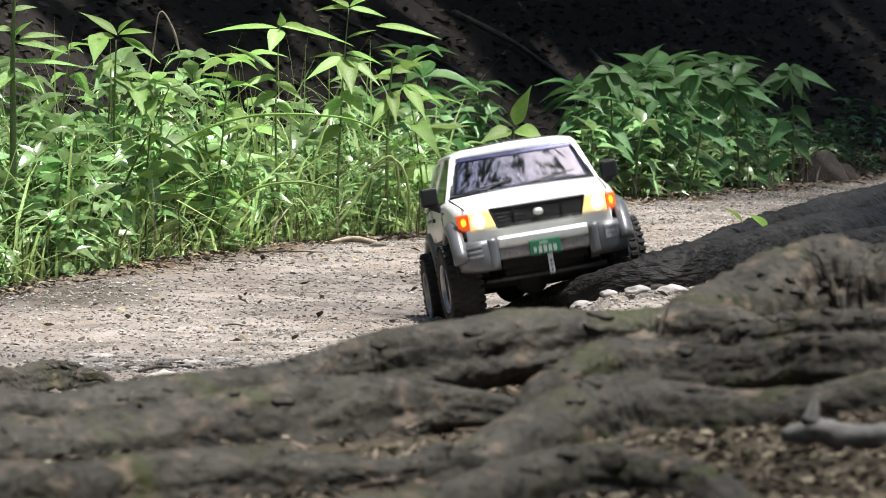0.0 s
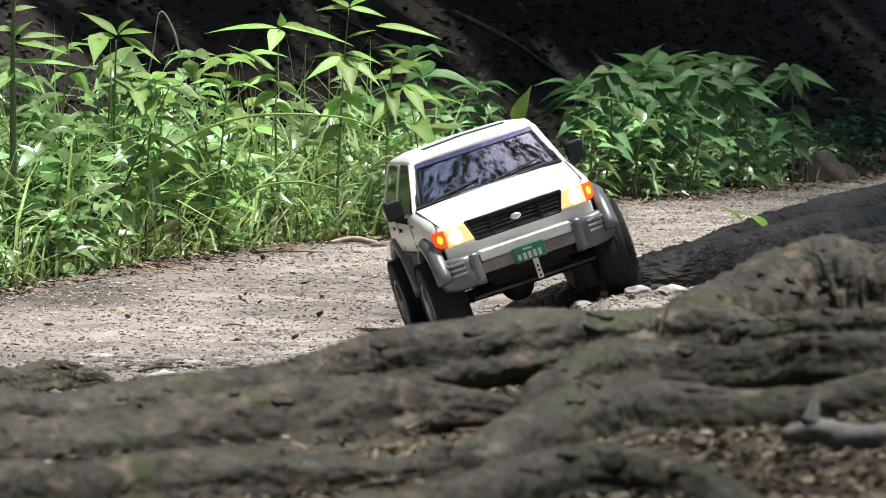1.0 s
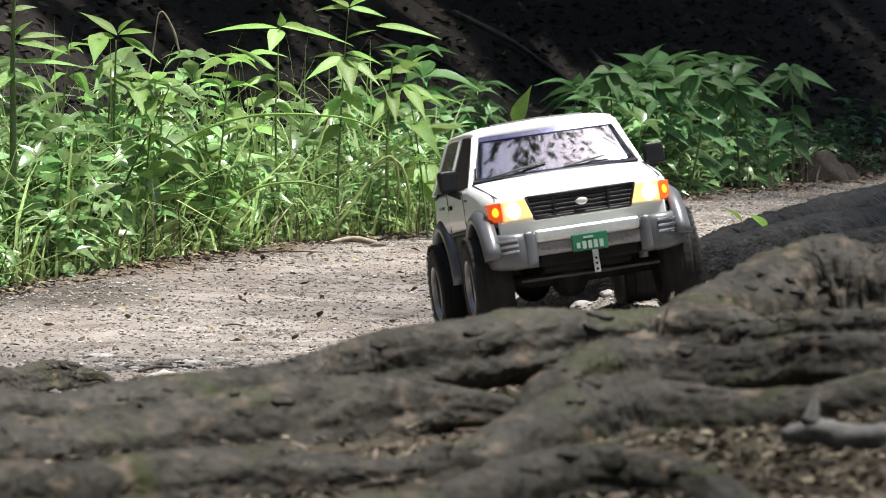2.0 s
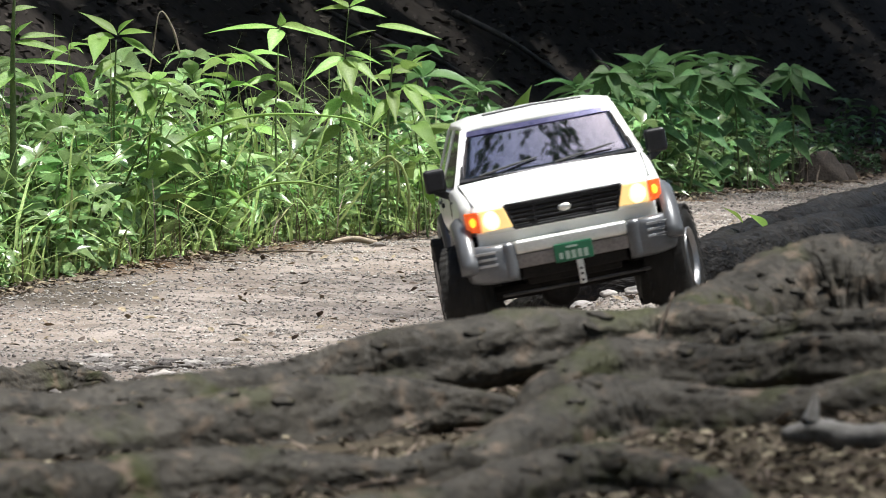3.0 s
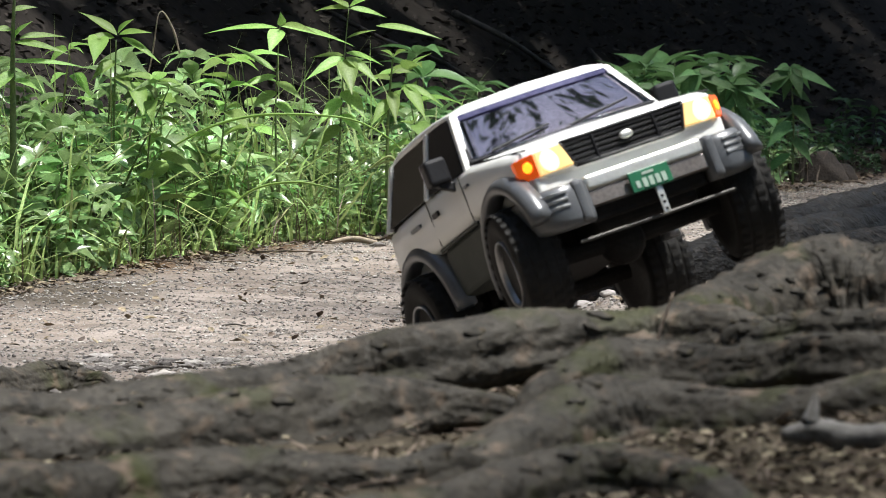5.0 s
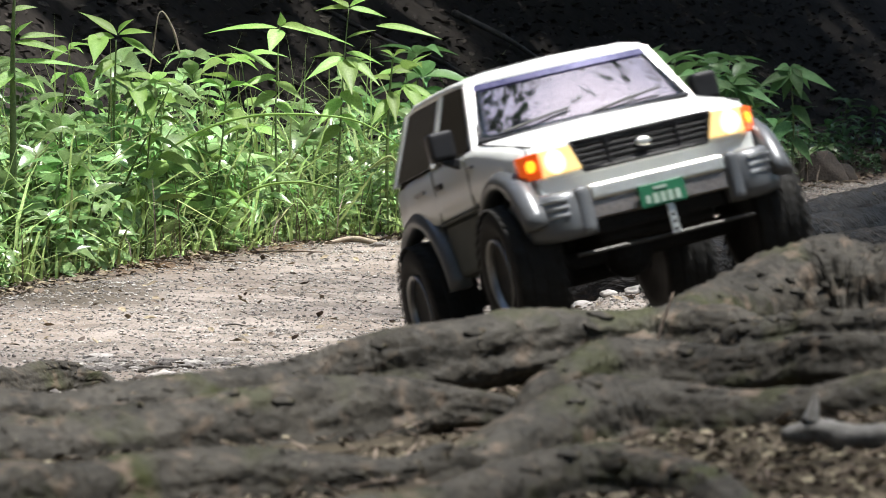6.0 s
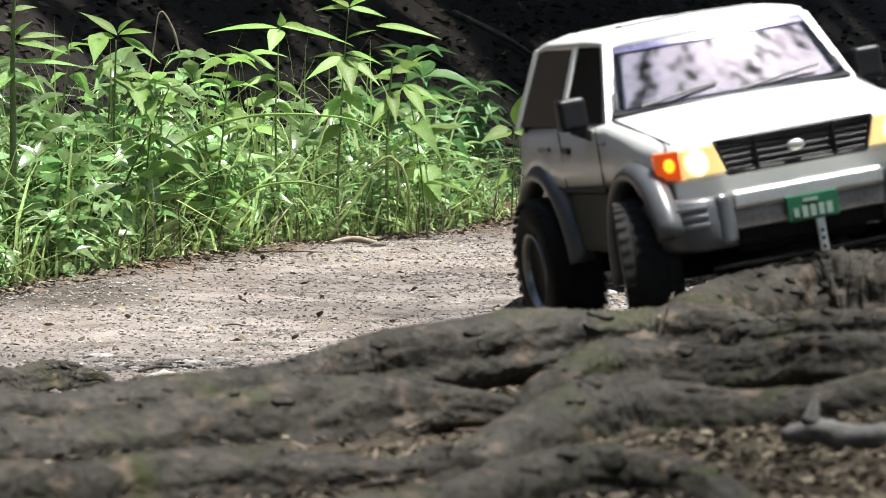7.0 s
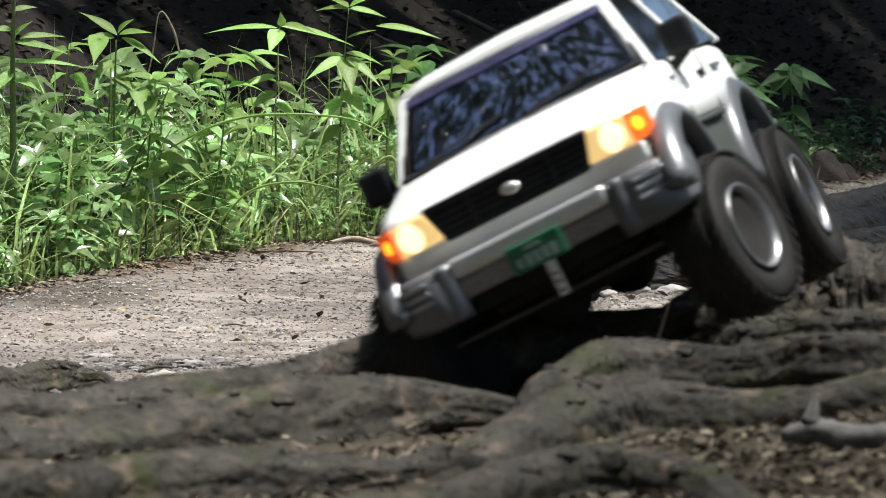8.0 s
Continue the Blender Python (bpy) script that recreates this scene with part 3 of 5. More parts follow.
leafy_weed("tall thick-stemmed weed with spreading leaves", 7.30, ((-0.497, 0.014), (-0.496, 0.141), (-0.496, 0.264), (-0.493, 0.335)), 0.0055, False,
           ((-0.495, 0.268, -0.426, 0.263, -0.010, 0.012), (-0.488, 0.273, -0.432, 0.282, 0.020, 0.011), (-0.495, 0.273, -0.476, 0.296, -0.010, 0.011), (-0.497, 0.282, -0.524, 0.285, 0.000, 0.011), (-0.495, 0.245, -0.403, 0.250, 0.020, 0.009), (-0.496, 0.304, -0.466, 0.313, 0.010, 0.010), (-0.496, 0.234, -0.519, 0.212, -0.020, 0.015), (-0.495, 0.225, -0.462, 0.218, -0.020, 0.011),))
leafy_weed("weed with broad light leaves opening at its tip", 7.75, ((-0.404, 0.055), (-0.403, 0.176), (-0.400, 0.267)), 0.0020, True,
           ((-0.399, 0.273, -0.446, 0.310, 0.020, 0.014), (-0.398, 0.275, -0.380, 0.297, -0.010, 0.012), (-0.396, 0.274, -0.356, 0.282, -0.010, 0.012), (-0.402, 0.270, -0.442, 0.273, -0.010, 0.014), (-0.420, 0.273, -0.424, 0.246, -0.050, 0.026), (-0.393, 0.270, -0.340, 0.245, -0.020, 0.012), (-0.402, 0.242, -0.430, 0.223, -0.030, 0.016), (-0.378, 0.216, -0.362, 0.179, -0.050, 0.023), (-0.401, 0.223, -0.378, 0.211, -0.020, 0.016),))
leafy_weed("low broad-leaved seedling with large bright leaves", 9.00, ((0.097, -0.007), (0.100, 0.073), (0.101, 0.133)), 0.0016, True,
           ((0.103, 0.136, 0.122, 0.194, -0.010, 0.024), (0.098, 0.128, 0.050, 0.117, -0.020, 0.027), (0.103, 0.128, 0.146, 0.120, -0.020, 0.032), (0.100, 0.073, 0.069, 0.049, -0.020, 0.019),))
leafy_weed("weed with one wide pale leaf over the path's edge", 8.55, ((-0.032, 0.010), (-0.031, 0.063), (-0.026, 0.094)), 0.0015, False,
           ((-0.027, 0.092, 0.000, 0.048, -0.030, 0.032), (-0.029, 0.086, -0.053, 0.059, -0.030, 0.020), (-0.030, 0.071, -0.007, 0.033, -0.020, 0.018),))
leafy_weed("weed with long drooping cool green leaves, darkened as if shaded", 9.60, ((0.244, 0.018), (0.256, 0.117), (0.252, 0.203)), 0.0020, None,
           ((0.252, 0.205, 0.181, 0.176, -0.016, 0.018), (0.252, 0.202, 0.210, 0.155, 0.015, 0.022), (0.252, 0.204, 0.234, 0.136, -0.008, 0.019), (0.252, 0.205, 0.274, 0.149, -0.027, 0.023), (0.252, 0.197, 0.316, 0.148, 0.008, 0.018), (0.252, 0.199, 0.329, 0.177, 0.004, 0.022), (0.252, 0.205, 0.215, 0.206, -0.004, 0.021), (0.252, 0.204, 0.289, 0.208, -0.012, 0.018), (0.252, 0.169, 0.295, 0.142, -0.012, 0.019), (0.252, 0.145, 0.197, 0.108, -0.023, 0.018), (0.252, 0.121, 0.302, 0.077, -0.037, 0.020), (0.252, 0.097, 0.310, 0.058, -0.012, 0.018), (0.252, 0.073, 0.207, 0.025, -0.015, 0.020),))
leafy_weed("weed with long drooping cool green leaves, darkened as if shaded", 9.90, ((0.345, 0.013), (0.336, 0.101), (0.332, 0.180)), 0.0020, None,
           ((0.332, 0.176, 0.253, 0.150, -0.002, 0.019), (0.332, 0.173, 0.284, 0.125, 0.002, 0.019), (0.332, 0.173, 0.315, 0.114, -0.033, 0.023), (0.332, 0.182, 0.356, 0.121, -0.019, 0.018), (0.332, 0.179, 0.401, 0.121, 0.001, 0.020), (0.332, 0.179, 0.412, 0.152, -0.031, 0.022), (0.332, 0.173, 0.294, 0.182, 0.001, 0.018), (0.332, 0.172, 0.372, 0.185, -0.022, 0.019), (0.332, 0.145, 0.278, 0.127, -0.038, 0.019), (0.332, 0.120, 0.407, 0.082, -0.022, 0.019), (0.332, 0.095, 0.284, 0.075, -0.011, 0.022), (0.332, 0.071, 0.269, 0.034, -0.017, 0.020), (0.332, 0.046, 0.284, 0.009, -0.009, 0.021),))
leafy_weed("weed with long drooping cool green leaves, darkened as if shaded", 9.90, ((0.385, 0.013), (0.403, 0.110), (0.398, 0.199)), 0.0020, None,
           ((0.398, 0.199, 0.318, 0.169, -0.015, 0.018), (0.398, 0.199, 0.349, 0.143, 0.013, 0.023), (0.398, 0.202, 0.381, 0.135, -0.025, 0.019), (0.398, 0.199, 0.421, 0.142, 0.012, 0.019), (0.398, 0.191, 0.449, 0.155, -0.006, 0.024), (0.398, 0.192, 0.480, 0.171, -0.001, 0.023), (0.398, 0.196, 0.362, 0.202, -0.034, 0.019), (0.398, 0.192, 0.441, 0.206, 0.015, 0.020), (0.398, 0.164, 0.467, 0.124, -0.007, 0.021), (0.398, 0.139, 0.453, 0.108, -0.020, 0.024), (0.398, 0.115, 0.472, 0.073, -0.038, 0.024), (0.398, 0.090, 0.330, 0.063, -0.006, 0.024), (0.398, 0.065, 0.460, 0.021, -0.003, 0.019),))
leafy_weed("weed with long drooping cool green leaves, darkened as if shaded", 10.20, ((0.479, 0.008), (0.474, 0.094), (0.469, 0.176)), 0.0020, None,
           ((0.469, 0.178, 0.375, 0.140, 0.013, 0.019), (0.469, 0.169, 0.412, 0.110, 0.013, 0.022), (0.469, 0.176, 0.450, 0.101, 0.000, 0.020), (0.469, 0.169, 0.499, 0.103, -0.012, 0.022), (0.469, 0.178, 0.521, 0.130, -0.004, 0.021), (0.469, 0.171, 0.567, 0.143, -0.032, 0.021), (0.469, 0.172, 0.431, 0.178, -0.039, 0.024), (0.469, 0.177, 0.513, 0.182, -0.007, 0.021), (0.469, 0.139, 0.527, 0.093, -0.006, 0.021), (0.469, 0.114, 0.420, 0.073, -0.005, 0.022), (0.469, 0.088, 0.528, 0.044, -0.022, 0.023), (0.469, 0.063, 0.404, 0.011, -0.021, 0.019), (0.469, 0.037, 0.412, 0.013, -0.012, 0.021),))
leafy_weed("weed with long drooping cool green leaves, darkened as if shaded", 10.60, ((0.585, 0.002), (0.587, 0.099), (0.582, 0.198)), 0.0020, None,
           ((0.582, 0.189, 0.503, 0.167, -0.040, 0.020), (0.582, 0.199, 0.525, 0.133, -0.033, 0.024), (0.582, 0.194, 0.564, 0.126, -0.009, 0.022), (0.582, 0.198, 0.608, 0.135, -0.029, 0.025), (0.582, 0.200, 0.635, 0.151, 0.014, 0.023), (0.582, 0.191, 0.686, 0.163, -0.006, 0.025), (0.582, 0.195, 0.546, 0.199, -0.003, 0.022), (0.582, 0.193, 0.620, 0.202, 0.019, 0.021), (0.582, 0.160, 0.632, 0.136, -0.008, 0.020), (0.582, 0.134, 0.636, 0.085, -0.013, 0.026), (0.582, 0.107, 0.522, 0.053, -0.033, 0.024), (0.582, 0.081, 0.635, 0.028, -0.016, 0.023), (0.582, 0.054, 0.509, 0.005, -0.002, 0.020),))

# a few more of the same kind, grown freely behind
for k, (x, y, tall, reach, pairs, young) in enumerate((
        (-0.300, 7.85, 0.245, 0.060, 5, False), (-0.355, 7.60, 0.225, 0.055, 6, False), (-0.020, 8.50, 0.235, 0.070, 6, False), (-0.255, 8.20, 0.245, 0.062, 5, False), (-0.455, 8.00, 0.265, 0.055, 5, False))):
    picked_herb(tall, reach * 1.05, 300 + k, pairs, young).matrix_basis = pose(*place(x, y, 0.01), 7 * math.sin(k * 2.1), 8 * math.cos(k * 1.7), 40 * k)
for points, mat, label in (([(-0.328, 7.60, 0.139, 0.0012), (-0.274, 7.60, 0.166, 0.0016), (-0.211, 7.60, 0.179, 0.0017), (-0.119, 7.60, 0.175, 0.0014), (-0.070, 7.60, 0.154, 0.0010), (-0.043, 7.60, 0.130, 0.0006)], LEAF_YOUNG, "long green grass blade arching over the weeds"),
                           ([(-0.274, 7.60, 0.042, 0.0012), (-0.233, 7.60, 0.086, 0.0015), (-0.179, 7.60, 0.098, 0.0016), (-0.125, 7.60, 0.089, 0.0008)], LEAF_YOUNG, "long green grass blade arching over the weeds"),
                           ([(-0.103, 8.00, 0.095, 0.0010), (-0.067, 8.00, 0.118, 0.0018), (-0.056, 8.00, 0.088, 0.0020), (-0.060, 8.00, 0.041, 0.0010)], GRASS, "drooping pale yellowing grass blade"),
                           ([(-0.096, 8.00, 0.102, 0.0010), (-0.060, 8.00, 0.113, 0.0016), (-0.044, 8.00, 0.080, 0.0020), (-0.043, 8.00, 0.038, 0.0010)], GRASS, "drooping pale yellowing grass blade")):
    tagged(linked("grass_blade", tube(points, 6, 8), mat), label, "grass blade", "long grass blades")


def strands(name, count, along, back, tall, mat, label, rng, wide=0.0032, lean=1.3):
    verts, faces = [], []
    while count > 0:
        x, y = edge_point(rng.uniform(*along), rng.uniform(*back))
        if not in_view(x, y):
            continue
        count -= 1
        h, w, a = rng.uniform(*tall), rng.uniform(0.5, 1.2) * wide, rng.uniform(0, 6.28)
        b = rng.uniform(0, lean) * h
        z = height(x, y) - 0.004
        c, s = math.cos(a), math.sin(a)
        n0 = len(verts)
        for t, k in ((0, 1), (0.4, 0.9), (0.75, 0.6), (1, 0)):
            px, py, pz = x + c * b * t * t, y + s * b * t * t, z + h * (t - 0.35 * (b / h) * t * t)
            verts += [(px - s * w * k / 2, py + c * w * k / 2, pz), (px + s * w * k / 2, py - c * w * k / 2, pz)]
        faces += [(n0, n0 + 1, n0 + 3, n0 + 2), (n0 + 2, n0 + 3, n0 + 5, n0 + 4), (n0 + 4, n0 + 5, n0 + 7, n0 + 6)]
    me = bpy.data.meshes.new(name)
    me.from_pydata(verts, [], faces)
    me.materials.append(mat)
    return tagged(new(name, me), label, "grass", kind="stuff")


strands("grass", 3000, (-0.06, 0.45), (-0.025, 0.3), (0.02, 0.10), GRASS, "thin green and yellowing grass blades among the weeds", RNG, 0.0036, 2.4)
strands("long_grass", 620, (-0.06, 0.42), (0.0, 0.25), (0.12, 0.32), GRASS, "long arching grass blades between the weeds", RNG, 0.0042, 2.3)
strands("dry_stalks", 900, (-0.06, 0.9), (-0.05, 0.3), (0.03, 0.13), DEAD, "dry straw-coloured stalks at the edge of the path", RNG, 0.002, 1.2)


# ---- litter, pebbles, twigs, stones ----
def flakes(name, spots, size, mat, label, rng, curl=0.3, slim=1.0):
    verts, faces = [], []
    for x, y in spots:
        z, a, s = height(x, y) + 0.002, rng.uniform(0, 6.28), rng.uniform(*size)
        m = pose(x, y, z + s * 0.15, rng.uniform(-28, 28), rng.uniform(-28, 28), math.degrees(a))
        n0 = len(verts)
        for px, py, pz in ((0, -1, 0), (0.45, -0.3, curl), (0.4, 0.4, curl * 0.8), (0, 1, 0.1), (-0.4, 0.4, curl * 0.6), (-0.45, -0.3, curl)):
            verts.append(m @ Vector((px * s * slim, py * s, pz * s * rng.uniform(0, 1))))
        faces += [(n0, n0 + 1, n0 + 2, n0 + 3), (n0, n0 + 3, n0 + 4, n0 + 5)]
    me = bpy.data.meshes.new(name)
    me.from_pydata(verts, [], faces)
    me.materials.append(mat)
    return tagged(new(name, me), label, "leaf litter", kind="stuff")


def crumbs(name, count, size, mat, label, rng):
    """Small dry bits lying on the upper sides of the near roots."""
    verts, faces = [], []
    for k in range(count):
        p, s = rng.choice(TOPS), rng.uniform(*size)
        m = pose(*p, rng.uniform(-35, 35), rng.uniform(-35, 35), rng.uniform(0, 360))
        n0 = len(verts)
        verts += [m @ Vector((x * s * rng.uniform(0.6, 1.2), y * s, 0.0008 + z * s)) for x, y, z in ((0, -1, 0), (0.5, -0.2, 0.3), (0.3, 0.7, 0.1), (-0.3, 0.8, 0.2), (-0.5, -0.3, 0.25))]
        faces.append([n0 + i for i in range(5)])
    me = bpy.data.meshes.new(name)
    me.from_pydata(verts, [], faces)
    me.materials.append(mat)
    return tagged(new(name, me), label, "leaf litter", kind="stuff")


def stones(name, spots, size, mat, label, rng):
    verts, faces = [], []
    base = bmesh.new()
    bmesh.ops.create_icosphere(base, subdivisions=1, radius=1)
    bv, bf = [v.co.copy() for v in base.verts], [[v.index for v in f.verts] for f in base.faces]
    base.free()
    for x, y in spots:
        s = size[0] + (size[1] - size[0]) * rng.random() ** 3
        m = pose(x, y, height(x, y) + s * 0.08, 0, 0, rng.uniform(0, 360)) @ Matrix.Diagonal((s * rng.uniform(0.7, 1.4), s, s * rng.uniform(0.25, 0.55), 1))
        n0 = len(verts)
        verts += [m @ (v * rng.uniform(0.75, 1.15)) for v in bv]
        faces += [[n0 + i for i in f] for f in bf]
    me = bpy.data.meshes.new(name)
    me.from_pydata(verts, [], faces)
    me.materials.append(mat)
    return tagged(new(name, me), label, "pebbles", kind="stuff")


def spots(count, xr, yr, rng, keep=None):
    out = []
    while len(out) < count:
        x, y = rng.uniform(*xr), rng.uniform(*yr)
        if in_view(x, y, 0.03) and (keep is None or keep(x, y)):
            out.append((x, y))
    return out


def grit(name, places, size, mat, label, rng):
    """Small angular grains, half sunk."""
    verts, faces = [], []
    eight = ((0, 2, 4), (2, 1, 4), (1, 3, 4), (3, 0, 4), (2, 0, 5), (1, 2, 5), (3, 1, 5), (0, 3, 5))
    for x, y in places:
        s, z, w = size[0] + (size[1] - size[0]) * rng.random() ** 2.5, height(x, y), rng.uniform(0, 6.28)
        cw, sw = s * math.cos(w), s * math.sin(w)
        k, m, h = rng.uniform(0.6, 1.3), rng.uniform(0.6, 1.2), rng.uniform(0.45, 1.0)
        n0 = len(verts)
        verts += [(x + cw * k, y + sw * k, z + 0.2 * s), (x - cw * m, y - sw * m, z + 0.3 * s), (x - sw * m, y + cw * m, z + 0.1 * s), (x + sw * k, y - cw * k, z + 0.25 * s), (x + 0.3 * cw, y + 0.2 * sw, z + s * h), (x, y, z - s * 0.5)]
        faces += [(n0 + i, n0 + j, n0 + l) for i, j, l in eight]
    me = bpy.data.meshes.new(name)
    me.from_pydata(verts, [], faces)
    me.materials.append(mat)
    return tagged(new(name, me), label, "grit", kind="stuff")


grit("grit", spots(60000, (-0.6, 0.8), (4.4, 11), RNG, lambda x, y: behind(x, y) < 0.03), (0.0007, 0.0030), PEBBLE, "fine pale and dark grit covering the path", RNG)
stones("gravel", spots(2500, (-0.6, 0.8), (4.3, 10.5), RNG, lambda x, y: behind(x, y) < 0.02), (0.0016, 0.0050), PEBBLE, "small pale stones and grit strewn on the path", RNG)
stones("coarse_gravel", spots(900, (-0.33, -0.02), (5.0, 5.75), RNG, lambda x, y: noise.noise(Vector((x * 9, y * 4, 8))) > -0.1), (0.002, 0.010), PEBBLE, "larger broken stones at the foot of the roots", RNG)
flakes("edge_litter", spots(5200, (-0.7, 0.9), (6.6, 12), RNG, lambda x, y: -0.09 < behind(x, y) + 0.05 * noise.noise(Vector((x * 9, y * 5, 4))) < 0.12), (0.002, 0.0075), LITTER, "dry brown leaves and bark bits along the path", RNG)
flakes("path_litter", spots(620, (-0.6, 0.6), (4.5, 9), RNG, lambda x, y: behind(x, y) < 0), (0.0025, 0.008), LITTER, "scattered dry leaf fragments on the path", RNG)
flakes("root_litter", spots(9000, (-0.35, 0.4), (2.4, 4.4), RNG), (0.0010, 0.0046), CRUMB, "dry leaf crumbs caught between the roots", RNG)
flakes("bank_litter", spots(15000, (-1.0, 1.2), (8.5, 15), RNG, lambda x, y: behind(x, y) > 0.25), (0.005, 0.014), LITTER_SHADED, "old leaves covering the bank, shade put into their colour", RNG)


flakes("hollow_litter", spots(7500, (0.05, 0.32), (2.4, 3.4), RNG), (0.0009, 0.0044), CRUMB, "dry brown leaf litter filling the hollow between roots", RNG)
flakes("straw", spots(900, (-0.12, 0.34), (2.45, 3.7), RNG), (0.004, 0.012), DEAD, "thin pale straws and needles caught between the roots", RNG, 0.2, 0.14)
crumbs("root_crumbs", 420, (0.0005, 0.0016), CRUMB, "dry leaf and bark crumbs lying on the roots", RNG)


def twig(points, name="twig", label="thin dry brown twig lying on the ground", mat=None, sides=7):
    ob = linked(name, tube(points, sides, 5, 0.2, points[0][0] * 7), mat or DEAD)
    return tagged(ob, label, "twig", "fallen twigs")


for k in range(26):
    x, y = edge_point(RNG.uniform(0.0, 0.9), RNG.uniform(-0.13, 0.03))
    a, n = RNG.uniform(0, 6.28), RNG.uniform(0.02, 0.09)
    r = RNG.uniform(0.0008, 0.002)
    dx, dy = n * math.cos(a), n * math.sin(a)
    twig([(x, y, height(x, y) + r, r), (x + dx * 0.5, y + dy * 0.5 + 0.004, height(x + dx * 0.5, y + dy * 0.5) + r * 2, r * 0.9), (x + dx, y + dy, height(x + dx, y + dy) + r, r * 0.5)])
# the fallen stick and split wood at the path's edge
twig([(-0.150, 8.05, height(-0.15, 8.05) + 0.003, 0.002), (-0.115, 8.08, height(-0.115, 8.08) + 0.006, 0.004), (-0.085, 8.02, height(-0.085, 8.02) + 0.003, 0.003)], "fallen_stick", "short brown fallen stick at the edge of the path")
twig([(-0.092, 7.99, height(-0.092, 7.99) + 0.001, 0.0015), (-0.082, 7.985, height(-0.082, 7.985) + 0.003, 0.003), (-0.073, 8.0, height(-0.073, 8.0) + 0.001, 0.001)], "wood_chip", "pale split piece of wood on the path", PEBBLE)
tagged(linked("seed_stalk", tube([(-0.400, 7.8, 0.0, 0.0013), (-0.396, 7.8, 0.107, 0.0012), (-0.361, 7.8, 0.233, 0.0010), (-0.349, 7.8, 0.300, 0.0010), (-0.333, 7.8, 0.282, 0.0016), (-0.324, 7.8, 0.250, 0.0012)], 7, 8, 0.3, 1.0), DEAD), "arched dry grass stalk with a brown seed head", "grass stalk")
# bare branches on the bank, its shade painted into the wood's colour
for k, row in enumerate((((0.02, 11.6), (0.12, 11.7), (0.22, 11.8), (0.30, 11.75)), ((0.28, 12.2), (0.33, 12.1), (0.36, 12.0), (0.44, 12.1)), ((0.42, 12.6), (0.50, 12.4), (0.60, 12.3), (0.68, 12.5)), ((-0.2, 10.9), (-0.1, 11.0), (0.0, 11.2), (0.08, 11.2)))):
    r = 0.0062 - 0.0007 * k
    twig([(x, y, height(x, y) + r * (1.2 + (i % 2) * 2), r * (1 - 0.15 * i)) for i, (x, y) in enumerate(row)], "fallen_branch", "bare fallen branch on the bank, shade put into its colour", DIM_WOOD, 9)
# grey broken root stub near the lens
stub = tube([(0.150, 2.80, 0.132, 0.003), (0.166, 2.80, 0.134, 0.0065), (0.186, 2.79, 0.132, 0.0065), (0.230, 2.78, 0.137, 0.007)], 16, 8, 0.25, 5.0)
merge(stub, tube([(0.163, 2.80, 0.138, 0.005), (0.1645, 2.80, 0.146, 0.0025), (0.165, 2.80, 0.151, 0.0006)], 8, 5, 0.2, 2.0))
tagged(linked("root_stub", stub, GREY_WOOD), "weathered grey broken root stub with a spike", "root stub")
for k, (x, y, n) in enumerate(((0.113, 3.40, 0.018),)):
    z = height(x, y) + 0.050
    twig([(x, y, z - 0.03, 0.0010), (x + n * 0.3, y, z - 0.012, 0.0009), (x + n * 0.6, y, z + n * 0.2, 0.0005)], "dry_stalk", "single dry stalk sticking up between roots")


def boulder(x, y, r, seed):
    bm = bmesh.new()
    bmesh.ops.create_icosphere(bm, subdivisions=4, radius=1)
    for v in bm.verts:
        k = 1 + 0.30 * noise.noise(v.co * 1.3 + Vector((seed, 0, 0))) + 0.10 * noise.noise(v.co * 5) + 0.04 * noise.noise(v.co * 14)
        # broken faces: cut the ball by a few slanting planes
        for nx, ny, nz, d in ((0.62, -0.45, 0.64, 0.62), (-0.88, -0.35, 0.32, 0.66), (0.1, -0.95, 0.25, 0.60), (-0.25, 0.1, 0.96, 0.80)):
            k = min(k, d / max(1e-4, v.co.x * nx + v.co.y * ny + v.co.z * nz) if v.co.x * nx + v.co.y * ny + v.co.z * nz > 0 else k)
        k += 0.03 * noise.noise(v.co * 9)
        v.co = Vector((v.co.x * 1.25, v.co.y, v.co.z * 1.05)) * k * r * 1.15
    ob = linked("boulder", bm, STONE)
    ob.matrix_basis = pose(x, y, height(x, y) + r * 0.45)
    return tagged(ob, "brown weathered boulder half hidden in weeds", "boulder")


boulder(0.645, 10.93, 0.038, 3.0)
boulder(0.692, 11.06, 0.022, 8.0)

def path_stone(x, y, r, flat, seed, mat, label):
    bm = bmesh.new()
    bmesh.ops.create_icosphere(bm, subdivisions=3, radius=1)
    for v in bm.verts:
        k = 1 + 0.35 * noise.noise(v.co * 1.3 + Vector((seed, 0, 0))) + 0.12 * noise.noise(v.co * 4)
        v.co = Vector((v.co.x * 1.3, v.co.y, v.co.z * flat)) * k * r
    ob = linked("path_stone", bm, mat)
    ob.matrix_basis = pose(x, y, height(x, y) + r * flat * 0.3, 0, 0, 50 * seed)
    return tagged(ob, label, "stone", "stones on the path")


